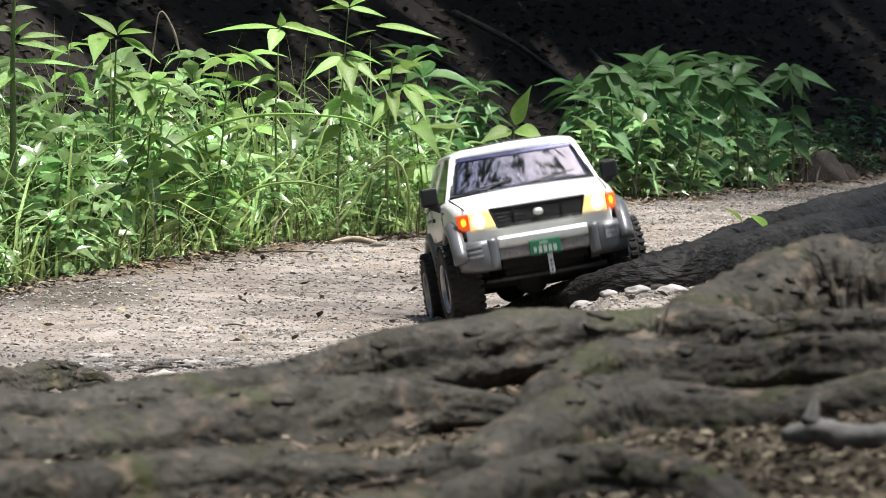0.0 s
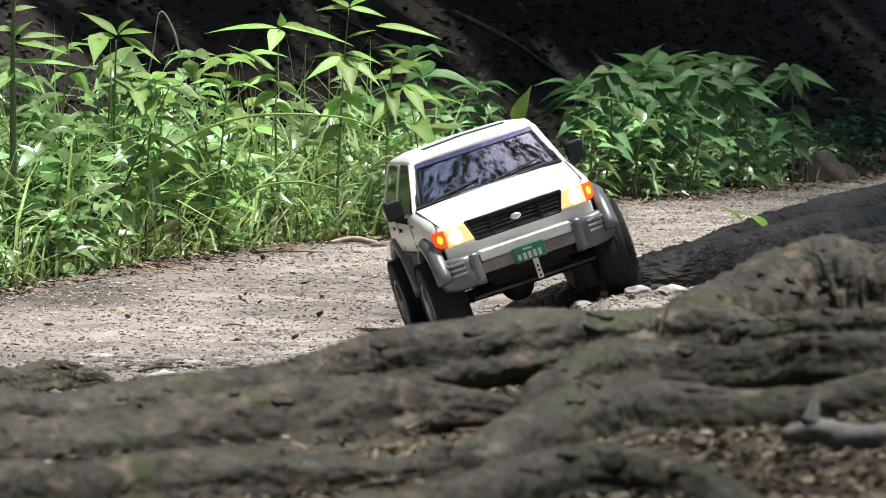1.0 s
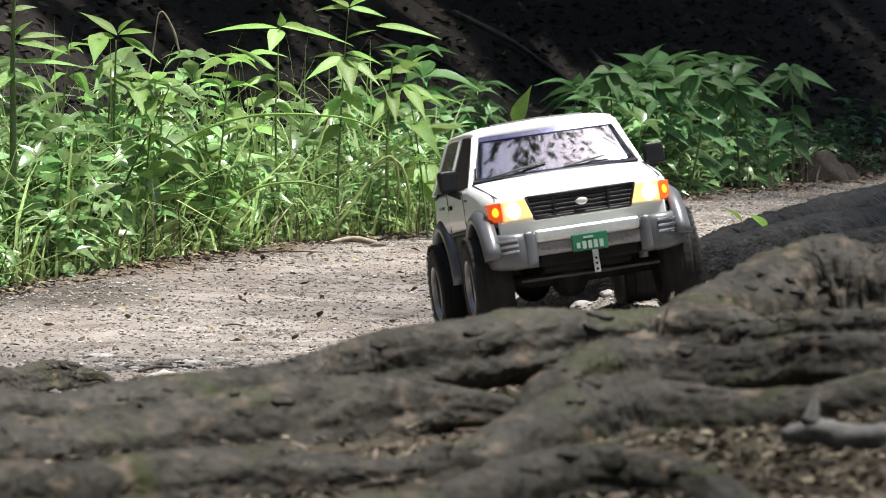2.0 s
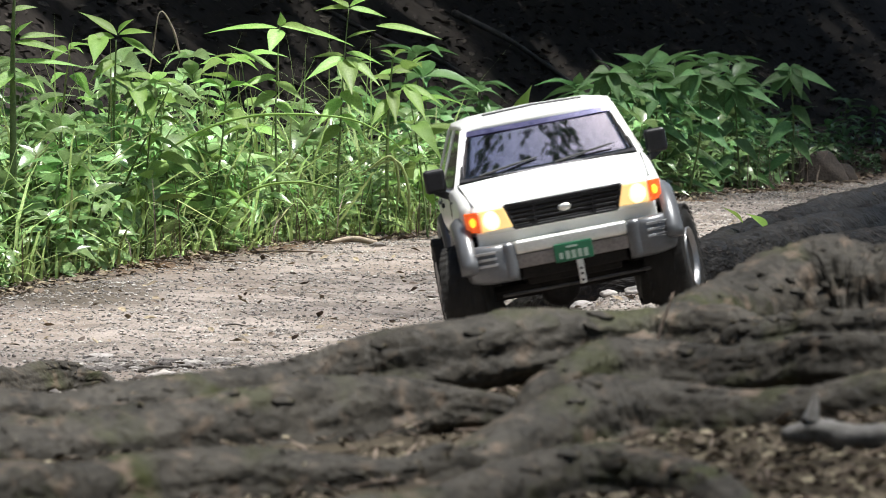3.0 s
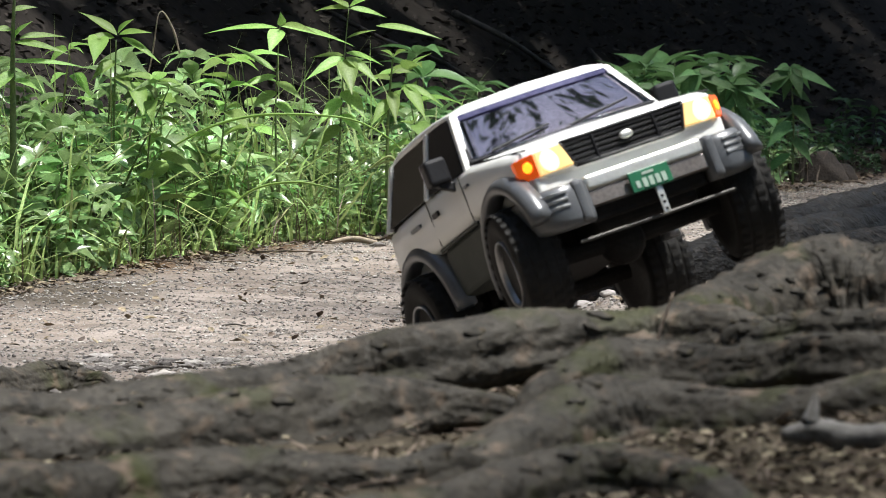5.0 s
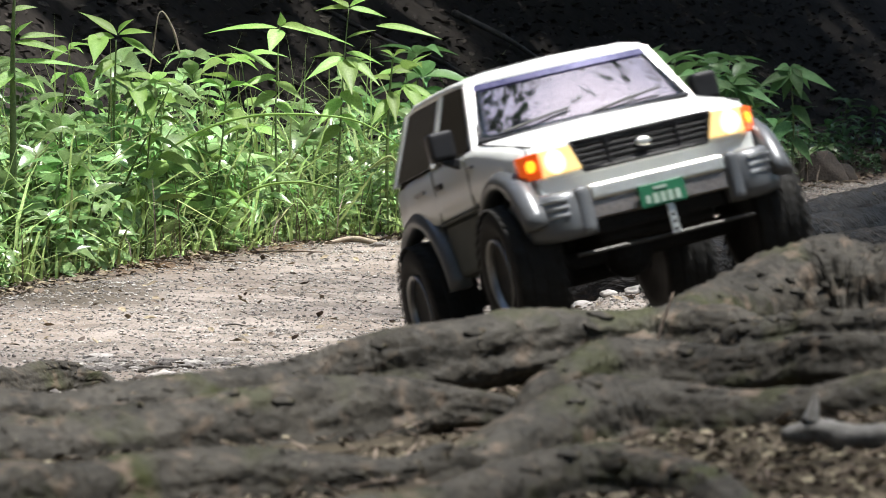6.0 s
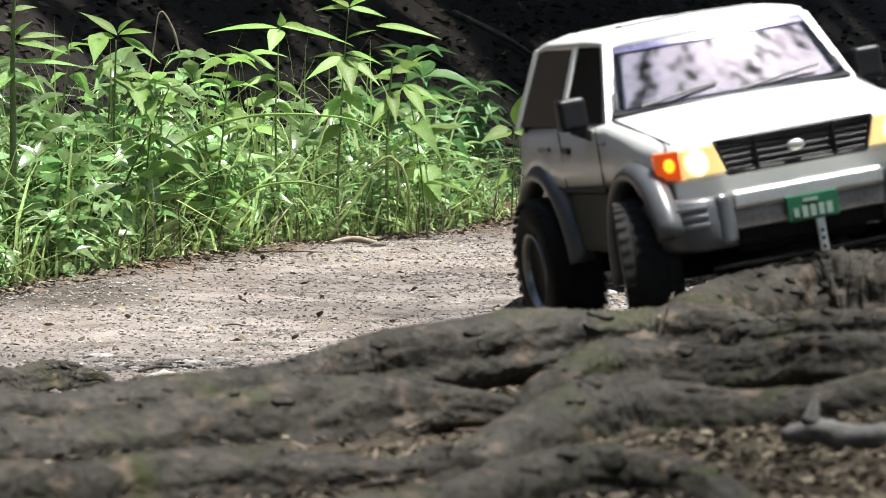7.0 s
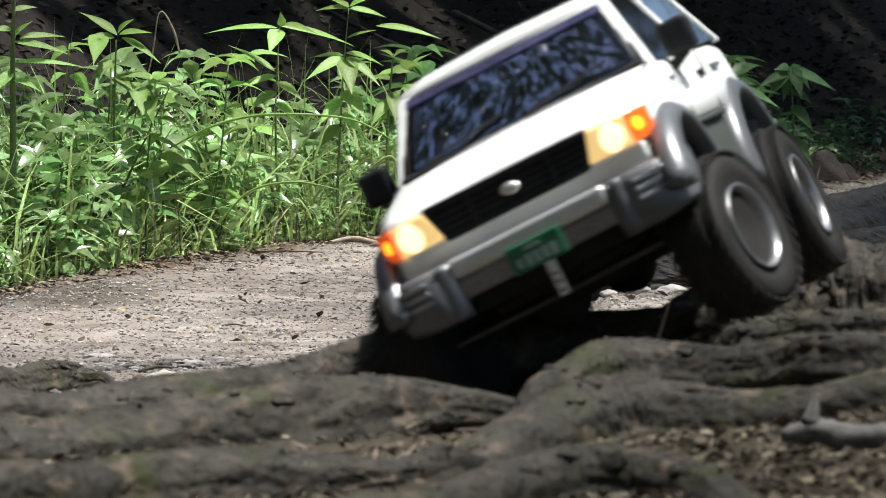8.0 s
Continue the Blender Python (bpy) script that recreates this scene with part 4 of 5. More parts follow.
for k, (x, y, r, flat, pale) in enumerate(((-0.235, 5.33, 0.011, 0.5, 1), (-0.222, 5.28, 0.009, 0.6, 1), (-0.158, 5.33, 0.011, 0.4, 1), (-0.146, 5.46, 0.007, 0.5, 0), (-0.310, 5.72, 0.014, 0.25, 1), (-0.255, 5.32, 0.006, 0.6, 0),
                                           (-0.172, 5.38, 0.006, 0.6, 0), (-0.125, 5.40, 0.008, 0.4, 1), (-0.335, 5.55, 0.006, 0.6, 0), (-0.118, 5.62, 0.006, 0.6, 0), (-0.20, 5.30, 0.007, 0.5, 1), (-0.30, 5.20, 0.007, 0.5, 1), (0.133, 6.02, 0.011, 0.5, 1), (0.185, 6.00, 0.010, 0.6, 1), (0.215, 5.95, 0.012, 0.5, 1), (0.160, 6.08, 0.008, 0.6, 1), (0.205, 6.05, 0.007, 0.6, 0))):
    path_stone(x, y, r, flat, k + 1.0, PALE_STONE if pale else STONE, "pale flat stone lying on the path" if pale else "small dark stone lying on the path")
for x, y, n, turn, r in ((-0.285, 5.52, 0.034, 0.1, 0.0011), (-0.262, 5.45, 0.030, 0.3, 0.0016), (-0.10, 5.55, 0.022, -0.4, 0.0012), (-0.22, 6.3, 0.024, 0.2, 0.001)):
    dx, dy = n * math.cos(turn), n * math.sin(turn) * 3
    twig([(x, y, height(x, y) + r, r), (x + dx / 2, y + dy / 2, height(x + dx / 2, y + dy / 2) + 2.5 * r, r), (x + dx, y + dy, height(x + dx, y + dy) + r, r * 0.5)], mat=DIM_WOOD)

# bright fallen leaves on the far root
for k, (x, y, z, turn, size) in enumerate(((0.322, 6.80, 0.074, 82, 0.030), (0.347, 6.80, 0.068, 122, 0.030))):
    bm = bmesh.new()
    add_leaf(bm, Matrix(), size, size * 0.5, 0.4)
    ob = linked("fallen_leaf", bm, LEAF_YOUNG)
    ob.matrix_basis = pose(x, y, z + 0.004, 50, 14, turn)
    tagged(ob, "bright yellow-green fallen leaf on a root", "leaf", "fresh fallen leaves")


# ---- trees out of view that close the place: trunks and crowns above and around ----
def tree(x, y, tall, spread, seed, leaves=1500, low=0.45, leaf=0.16):
    rng = random.Random(seed)
    root = new("tree")
    g = height(x, y)
    trunk = tube([(0, 0, -0.2, 0.24), (0.05, 0.02, 0.5, 0.17), (rng.uniform(-0.15, 0.15), 0.1, tall * 0.5, 0.13), (rng.uniform(-0.3, 0.3), 0, tall * 0.9, 0.05)], 14, 6, 0.12, seed)
    tips = []
    for k in range(9):
        a, h = 6.28 * k / 9 + rng.uniform(-0.3, 0.3), tall * rng.uniform(low, 0.85)
        n = spread * rng.uniform(0.5, 0.95)
        tip = (n * math.cos(a), n * math.sin(a), h + n * rng.uniform(0.1, 0.4))
        merge(trunk, tube([(0, 0, h, 0.06), (tip[0] * 0.5, tip[1] * 0.5, h + 0.15 * n, 0.035), (*tip, 0.01)], 7, 4, 0.1, seed))
        tips += [Vector(tip), Vector((tip[0] * 0.6, tip[1] * 0.6, h + 0.2 * n))]
    part("trunk", trunk, BARK_DARK, root, smooth=True)
    verts, faces = [], []
    for k in range(leaves):
        c = rng.choice(tips) + Vector((rng.gauss(0, spread * 0.2), rng.gauss(0, spread * 0.2), rng.gauss(0, tall * 0.06)))
        m = pose(*c, rng.uniform(-60, 60), rng.uniform(-60, 60), rng.uniform(0, 360))
        s = leaf * rng.uniform(0.6, 1.3)
        n0 = len(verts)
        verts += [m @ Vector(p) for p in ((0, -s, 0), (s * 0.5, 0, 0.1 * s), (0, s, 0), (-s * 0.5, 0, 0.1 * s))]
        faces.append((n0, n0 + 1, n0 + 2, n0 + 3))
    me = bpy.data.meshes.new("crown")
    me.from_pydata(verts, [], faces)
    me.materials.append(CROWN)
    new("crown", me).parent = root
    root.matrix_basis = pose(x, y, g)
    return tagged(root, "tall forest tree out of view, with dark trunk and leafy crown", "tree", "forest trees")


for k, (x, y, tall, spread) in enumerate(((-2.9, 9.5, 6.0, 2.4), (-2.6, 15.5, 5.5, 2.6), (3.0, 15.5, 5.5, 2.6), (4.6, 8.5, 6.0, 2.0), (-5.2, -0.5, 6.5, 2.0), (4.4, 3.0, 6.5, 2.2), (1.8, -1.2, 6.5, 2.4), (-1.9, -1.6, 6.5, 2.4))):
    tree(x, y, tall, spread, 500 + k, 900, 0.4)


def foliage(name, count, where, size, label, rng):
    """Loose leafy sprays at random places that where() gives."""
    verts, faces = [], []
    for k in range(count):
        m = pose(*where(rng), rng.uniform(-70, 70), rng.uniform(-70, 70), rng.uniform(0, 360))
        s = rng.uniform(*size)
        n0 = len(verts)
        verts += [m @ Vector(p) for p in ((0, -s, 0), (s * 0.5, 0, 0.1 * s), (0, s, 0), (-s * 0.5, 0, 0.1 * s))]
        faces.append((n0, n0 + 1, n0 + 2, n0 + 3))
    me = bpy.data.meshes.new(name)
    me.from_pydata(verts, [], faces)
    me.materials.append(CROWN)
    return tagged(new(name, me), label, "foliage", kind="stuff")


def ring(rng):
    while True:
        a, r = rng.uniform(0, 6.283), rng.uniform(6.5, 10.5)
        x, y, z = r * math.cos(a), 4.5 + r * 1.05 * math.sin(a), rng.random() ** 0.8 * 5.2
        if not (abs(x) < 2.2 and y > 8 and z < 2.5):
            return x, y, z


def overhead(rng):
    """The canopy out of view, its openings placed to steer sun and sky light."""
    while True:
        a, r = rng.uniform(0, 6.283), 10.5 * math.sqrt(rng.random())
        x, y = r * math.cos(a), 5.0 + r * math.sin(a)
        patch = noise.noise(Vector((x * 4.6, y * 1.5, 0.5))) + 0.4 * noise.noise(Vector((x * 9, y * 5, 2.5)))
        # sunny: gap set for the sun's rays; airy: patchy gap the windscreen mirrors
        sunny = math.hypot((x - 1.45) / 1.35, (y - 5.3) / 4.1) + 0.15 * patch < 1
        airy = math.hypot((x - 0.2) / 2.6, (y - 5.2) / 3.6) + 0.25 * patch < 1
        # opening added at the left so sky light fills the car's flank
        if math.hypot((x + 5.4) / 2.7, (y - 8.2) / 2.6) + 0.2 * patch < 1:
            continue
        if not (sunny or airy) or (patch > -0.08 and not sunny) or (sunny and patch > 0.06 and rng.random() < 0.55):
            return x, y, rng.uniform(5.0, 6.6)


def over_bank(rng):
    """Places for unseen leaves, added low over the bank to block its light."""
    while True:
        x, y = rng.uniform(-3.5, 3.5), rng.uniform(9.5, 17)
        if behind(x, y) > 0.38:
            return x, y, height(x, y) + rng.uniform(0.9, 2.4)


foliage("thicket", 16000, ring, (0.12, 0.3), "out-of-view ring of dark leaves added to close the clearing", RNG)
foliage("canopy", 90000, overhead, (0.035, 0.115), "leafy forest canopy out of view, its openings placed for sun and sky", RNG)
def sprigs(rng):
    """Thin unseen sprays added in the opening, mostly along the path, to streak the windscreen's reflection."""
    while True:
        x, y = rng.uniform(-2.6, 3.0), rng.uniform(1.5, 9.5)
        if noise.noise(Vector((x * 7.0, y * 1.1, 6.5))) + 0.6 * noise.noise(Vector((x * 19, y * 3.5, 1.5))) > 0.22:
            return x, y, rng.uniform(4.6, 6.2)


foliage("sprigs", 1500, sprigs, (0.02, 0.05), "unseen leaf sprays added in the opening to streak the windscreen's reflection", RNG)
foliage("hanging_branches", 5600, over_bank, (0.10, 0.2), "unseen dark leaves added above the bank to shade it", RNG)


# ---- the model car: x across, y to its rear, z up from the tyres' foot; the nose is at y = 0 ----
CAR = tagged(new("model_car"), "cream-white model off-road car with grey bumper and lit headlamps", "model car")
HUBS = ((-0.0835, 0.042), (0.0835, 0.042), (-0.0835, 0.247), (0.0835, 0.247))
RADIUS = 0.045


def arch(y):
    """The lower edge of the upper body, raised over the wheels."""
    z = 0.0945
    for hy in (0.042, 0.247):
        if abs(y - hy) < 0.055:
            z = max(z, 0.046 + math.sqrt(0.055 ** 2 - (y - hy) ** 2))
    return z


def upper_body():
    rings = []
    ys = [-0.0045, -0.003, 0.0] + [0.004 * i for i in range(1, 73)] + [0.291, 0.2935]
    for y in ys:
        half = float(np.interp(y, [-0.0045, -0.003, 0, 0.009, 0.03, 0.1, 0.18, 0.26, 0.2935], [0.066, 0.069, 0.0725, 0.0795, 0.0825, 0.084, 0.0875, 0.0865, 0.083]))
        top = float(np.interp(y, [-0.0045, -0.003, 0.0, 0.03, 0.098, 0.106, 0.2935], [0.1145, 0.1165, 0.1182, 0.124, 0.1345, 0.1345, 0.1335]))
        low = arch(y)
        waist = min(low + 0.012, top - 0.012)
        crown = top + 0.0028
        right = [(half - 0.004, low), (half, low + 0.003), (half + 0.0012, waist), (half - 0.0005, top - 0.007), (half - 0.0035, top - 0.002), (half - 0.009, top + 0.0004), (half * 0.55, top + 0.002)]
        ring = [(x, y, z) for x, z in right] + [(0, y, crown)] + [(-x, y, z) for x, z in right[::-1]]
        rings.append(ring)
    return loft(rings)


part("body", upper_body(), PAINT, CAR, "cream-white painted upper body", True)
part("sill", block(-0.084, 0.084, 0.096, 0.193, 0.056, 0.0950, 0.004), PAINT_LOW, CAR, "dark grey-green lower body")
part("rear_bumper", block(-0.085, 0.085, 0.285, 0.303, 0.060, 0.088, 0.005), GREY, CAR)


def roof_mesh():
    rings = []
    for y in [0.1335, 0.1355, 0.139, 0.146, 0.17, 0.20, 0.23, 0.26, 0.278, 0.286, 0.2885]:
        half = float(np.interp(y, [0.1335, 0.139, 0.2, 0.2885], [0.0615, 0.0645, 0.0685, 0.066]))
        edge = float(np.interp(y, [0.1335, 0.139, 0.16, 0.26, 0.2885], [0.1755, 0.1795, 0.1815, 0.1815, 0.1775]))
        ring = [(half - 0.002, edge - 0.0045), (half, edge - 0.002), (half - 0.002, edge + 0.0012), (half * 0.75, edge + 0.0042)]
        rings.append([(x, y, z) for x, z in ring] + [(0, y, edge + 0.0058)] + [(-x, y, z) for x, z in ring[::-1]])
    return loft(rings)


part("roof", roof_mesh(), PAINT, CAR, smooth=True)
rings = []
for y in (0.166, 0.168, 0.181, 0.183):
    lift = 0.0012 if 0.167 < y < 0.182 else -0.001
    rings.append([(x, y, 0.1873 - 0.0320 * abs(x) + lift) for x in np.linspace(-0.042, 0.042, 9)])
part("sunroof", loft(rings, closed=False, caps=False), BLACK, CAR, "dark slot of the sunroof")
part("cabin_core", loft([[(-0.074, 0.108, 0.130), (0.074, 0.108, 0.130), (0.083, 0.282, 0.130), (-0.083, 0.282, 0.130)], [(-0.058, 0.140, 0.178), (0.058, 0.140, 0.178), (0.063, 0.280, 0.178), (-0.063, 0.280, 0.178)]]), MATT, CAR, "dark interior")


def pillar(a, b, w, d):
    bm = bmesh.new()
    rings = []
    for p in (a, b):
        x, y, z = p
        s = 1 if x > 0 else -1
        rings.append([(x - s * 0.004, y - w / 2, z), (x + s * d, y - w / 2, z), (x + s * d, y + w / 2, z), (x - s * 0.004, y + w / 2, z)])
    bm = loft(rings)
    bmesh.ops.recalc_face_normals(bm, faces=bm.faces[:])
    bmesh.ops.bevel(bm, geom=bm.edges[:], offset=0.0009, segments=2, affect="EDGES")
    return bm


for s in (-1, 1):
    part("pillar", pillar((s * 0.0775, 0.1035, 0.132), (s * 0.0622, 0.137, 0.1785), 0.0075, 0.0025), PAINT, CAR)
    part("pillar", pillar((s * 0.0845, 0.183, 0.132), (s * 0.0655, 0.186, 0.179), 0.009, 0.0025), PAINT, CAR)
    part("pillar", pillar((s * 0.0835, 0.2865, 0.132), (s * 0.0640, 0.2820, 0.179), 0.008, 0.0025), PAINT, CAR)
    for name, quad in (("side_window", ((0.0805, 0.1085, 0.1335), (0.0853, 0.1785, 0.1335), (0.0668, 0.1815, 0.1785), (0.0642, 0.1415, 0.1785))),
                       ("side_window", ((0.0853, 0.1875, 0.1335), (0.0845, 0.2820, 0.1335), (0.0655, 0.2775, 0.1785), (0.0668, 0.1905, 0.1785)))):
        part(name, slab([(s * x, y, z) for x, y, z in quad], (-s * 0.002, 0, 0), 0.0004), SIDE_GLASS, CAR, "dark tinted side glass")
    # mirror
    mirror = part("side_mirror", block(s * 0.0935 - 0.0088, s * 0.0935 + 0.0088, 0.118, 0.131, 0.1315, 0.1510, 0.003, 3), BLACK, CAR, "black door mirror")
    part("mirror_arm", slab([(s * 0.083, 0.121, 0.123), (s * 0.096, 0.121, 0.130), (s * 0.096, 0.121, 0.136), (s * 0.083, 0.121, 0.130)], (0, 0.006, 0), 0.0008), BLACK, mirror)
    part("mirror_glass", block(s * 0.0940 - 0.0075, s * 0.0940 + 0.0075, 0.1308, 0.1318, 0.1330, 0.1500, 0.0004), GLASS, mirror)
    # door seams, handle, side stripe of unreadable marks
    for y in (0.108, 0.182):
        part("door_seam", block(s * 0.0861 - 0.0003 + (0.0018 * s if y > 0.15 else -0.0008 * s), s * 0.0861 + 0.0003 + (0.0018 * s if y > 0.15 else -0.0008 * s), y - 0.0004, y + 0.0004, 0.096, 0.131, 0), PAINT_LOW, CAR)
    part("door_handle", block(s * 0.0882 - 0.0012, s * 0.0882 + 0.0012, 0.163, 0.176, 0.1165, 0.1205, 0.0008), BLACK, CAR)
    part("side_moulding", block(s * 0.0862 - 0.0014, s * 0.0862 + 0.0014, 0.099, 0.190, 0.0930, 0.0960, 0.001), PAINT_LOW, CAR)
    part("side_marking", block(s * 0.0845 - 0.0012, s * 0.0845 + 0.0012, 0.095, 0.104, 0.1210, 0.1228, 0), GREY, CAR, "small unreadable dark badge")
    part("side_marking", block(s * 0.0880 - 0.0012, s * 0.0880 + 0.0012, 0.208, 0.230, 0.1185, 0.1210, 0), GREY, CAR, "small unreadable dark badge")

    # flares
    for hy in (0.042, 0.247):
        rings = []
        for k in range(23):
            w = radians((8 if hy > 0.1 else -8) + 168 * k / 22)
            c, sn = math.cos(w), math.sin(w)
            ring = []
            for x, r in ((0.078, 0.0540), (0.0895, 0.0540), (0.0920, 0.0560), (0.0912, 0.0605), (0.087, 0.0645), (0.078, 0.0665)):
                ring.append((s * x, hy + r * c, 0.046 + r * sn))
            rings.append(ring if s > 0 else ring[::-1])
        part("fender_flare", loft(rings), GREY, CAR, "silver-grey wheel arch flare", True)
    # lamps
    part("indicator", slab([(s * 0.0812, 0.0135, 0.1142), (s * 0.0702, 0.0, 0.1145), (s * 0.0705, 0.0, 0.0975), (s * 0.0806, 0.0135, 0.0985)], (0, -0.0066, 0), 0.0008), AMBER, CAR, "amber indicator lens")
    lamp = part("headlamp", slab([(s * 0.0692, 0.0, 0.1145), (s * 0.0492, -0.002, 0.1148), (s * 0.0437, -0.002, 0.0980), (s * 0.0695, 0.0, 0.0975)], (0, -0.0068, 0), 0.0010), LAMP, CAR, "lit warm yellow headlamp")
    bulb = lathe([(0, 0.0080), (0.0005, 0.0072), (0.0010, 0.004), (0.0011, 0.0003)], 24)
    bmesh.ops.transform(bulb, matrix=pose(s * 0.0595, -0.0075, 0.106, 0, 0, -90), verts=bulb.verts[:])
    part("bulb_glow", bulb, BULB, lamp)
    hot = lathe([(0, 0.0040), (0.0006, 0.0034), (0.0009, 0.0003)], 16)
    bmesh.ops.transform(hot, matrix=pose(s * 0.0752, -0.0012, 0.1065, 0, 0, -90 + s * 50), verts=hot.verts[:])
    part("indicator_bulb", hot, AMBER_HOT, CAR)
    # bumper ends
    rings = []
    for x, y0, y1, z0, z1 in ((0.046, -0.019, -0.004, 0.0545, 0.0862), (0.066, -0.0185, 0.0, 0.0545, 0.0866), (0.076, -0.016, 0.006, 0.0555, 0.0870), (0.083, -0.010, 0.012, 0.0570, 0.0870), (0.0872, 0.001, 0.020, 0.058, 0.0865), (0.0890, 0.012, 0.024, 0.059, 0.0860)):
        ring = []
        for k in range(16):
            w = 2 * math.pi * k / 16
            c, sn = math.cos(w), math.sin(w)
            ring.append((s * x, (y0 + y1) / 2 + (y1 - y0) / 2 * math.copysign(abs(c) ** 0.55, c), (z0 + z1) / 2 + (z1 - z0) / 2 * math.copysign(abs(sn) ** 0.6, sn)))
        rings.append(ring if s > 0 else ring[::-1])
    end = part("bumper_end", loft(rings), GREY, CAR, "silver-grey rounded bumper end", True)
    for z in (0.0705, 0.0755, 0.0805):
        part("rib", slab([(s * 0.062, -0.0178, z - 0.0011), (s * 0.0745, -0.0156, z - 0.0011), (s * 0.0815, -0.0105, z - 0.0011), (s * 0.0815, -0.0105, z + 0.0011), (s * 0.0745, -0.0156, z + 0.0011), (s * 0.062, -0.0178, z + 0.0011)], (0, -0.0020, 0), 0.0004), RIB, end)
    part("overrider", block(s * 0.0520 - 0.0048, s * 0.0520 + 0.0048, -0.0198, -0.006, 0.0550, 0.0866, 0.0040, 3), GREY, CAR, "grey upright bumper block")
    # wiper
    part("wiper", tube([(s * 0.032 - 0.026, 0.0962, 0.1395, 0.0010), (s * 0.032, 0.0990, 0.1432, 0.0010), (s * 0.032 + 0.024, 0.1016, 0.1462, 0.0008)], 6, 4), BLACK, CAR)

# windscreen with its dark seal, strip and cowl
part("windscreen_seal", slab([(-0.0755, 0.1005, 0.1345), (0.0755, 0.1005, 0.1345), (0.0628, 0.1345, 0.1775), (-0.0628, 0.1345, 0.1775)], (0, 0.002, -0.0014), 0.0004), BLACK, CAR)
rings = []
for k in range(15):
    t = k / 14
    half, y, z = 0.0733 + (0.0605 - 0.0733) * t, 0.1005 + 0.0315 * t, 0.1363 + 0.0388 * t
    rings.append([(half * u, y - 0.0018 + 0.0055 * u * u + 0.0004 * (2 * t - 1) ** 2 - 0.0026, z + 0.0010) for u in np.linspace(-1, 1, 21)])
glass = loft(rings, closed=False, caps=False)
bmesh.ops.solidify(glass, geom=glass.faces[:], thickness=0.0008)
windscreen = part("windscreen", glass, GLASS, CAR, "dark glossy windscreen", True)
rings = []
for t in (0.885, 0.99):
    half, y, z = 0.0733 + (0.0605 - 0.0733) * t, 0.1005 + 0.0315 * t, 0.1363 + 0.0388 * t
    rings.append([(half * u, y - 0.0018 + 0.0055 * u * u + 0.0004 * (2 * t - 1) ** 2 - 0.0034, z + 0.0018) for u in np.linspace(-1, 1, 21)])
strip = loft(rings, closed=False, caps=False)
bmesh.ops.solidify(strip, geom=strip.faces[:], thickness=0.0003)
part("sun_strip", strip, STRIP, windscreen, "violet-blue strip along the top of the glass")
part("cowl", slab([(-0.0745, 0.097, 0.1362), (0.0745, 0.097, 0.1362), (0.0745, 0.1035, 0.1385), (-0.0745, 0.1035, 0.1385)], (0, 0, 0.0008), 0.0003), BLACK, CAR)
for s in (-1, 1):
    part("hood_seam", slab([(s * 0.072, -0.002, 0.1180), (s * 0.0727, -0.002, 0.1180), (s * 0.0772, 0.098, 0.1346), (s * 0.0765, 0.098, 0.1346)], (0, 0, 0.0012), 0), BLACK, CAR)

# grille in its raised surround
for a, b in (((-0.0484, 0.1155), (0.0484, 0.1155)), ((-0.0424, 0.0965), (0.0424, 0.0965)), ((-0.0484, 0.1155), (-0.0424, 0.0965)), ((0.0484, 0.1155), (0.0424, 0.0965))):
    part("grille_surround", tube([(a[0], -0.0068, a[1], 0.0013), ((a[0] + b[0]) / 2, -0.0070, (a[1] + b[1]) / 2, 0.0013), (b[0], -0.0068, b[1], 0.0013)], 8, 3), BLACK, CAR, smooth=True)
grille = part("grille", slab([(-0.0484, -0.0035, 0.1155), (0.0484, -0.0035, 0.1155), (0.0470, -0.0035, 0.110), (0.0424, -0.0035, 0.0965), (-0.0424, -0.0035, 0.0965), (-0.0470, -0.0035, 0.110)], (0, -0.003, 0), 0.0008), MATT, CAR, "black slatted grille")
for k in range(5):
    z = 0.0985 + 0.0037 * k
    half = float(np.interp(z, (0.0965, 0.110, 0.1155), (0.0415, 0.0460, 0.0474)))
    part("slat", block(-half, half, -0.0074, -0.006, z - 0.0009, z + 0.0009, 0.0003, 1), BLACK, grille)
for s in (-1, 1):
    part("slat", block(s * 0.024 - 0.0007, s * 0.024 + 0.0007, -0.0085, -0.006, 0.097, 0.115, 0), BLACK, grille)
badge = lathe([(0, 1.0), (0.25, 0.95), (0.4, 0.7), (0.45, 0.02)], 24)
bmesh.ops.transform(badge, matrix=pose(0, -0.0088, 0.1063, 0, 0, -90) @ Matrix.Diagonal((0.004, 0.0054, 0.0031, 1)), verts=badge.verts[:])
part("badge", badge, CHROME, grille, "plain oval silver badge", True)

# bumper centre, plate, tow strap, under-bumper rods
part("bumper_bar", block(-0.0465, 0.0465, -0.0195, -0.006, 0.0752, 0.0866, 0.0030, 4), CHROME, CAR, "bright chrome bumper bar")
part("bumper_face", block(-0.0465, 0.0465, -0.0178, -0.006, 0.0640, 0.0752, 0.001), BROWNED, CAR, "dull silver bumper face")
part("front_panel", block(-0.074, 0.074, -0.004, 0.006, 0.084, 0.098, 0.002), PAINT, CAR)
plate = part("number_plate", block(-0.0158, 0.0158, -0.0222, -0.0202, 0.0628, 0.0778, 0.0007), PLATE, CAR, "green plate with pale unreadable marks")
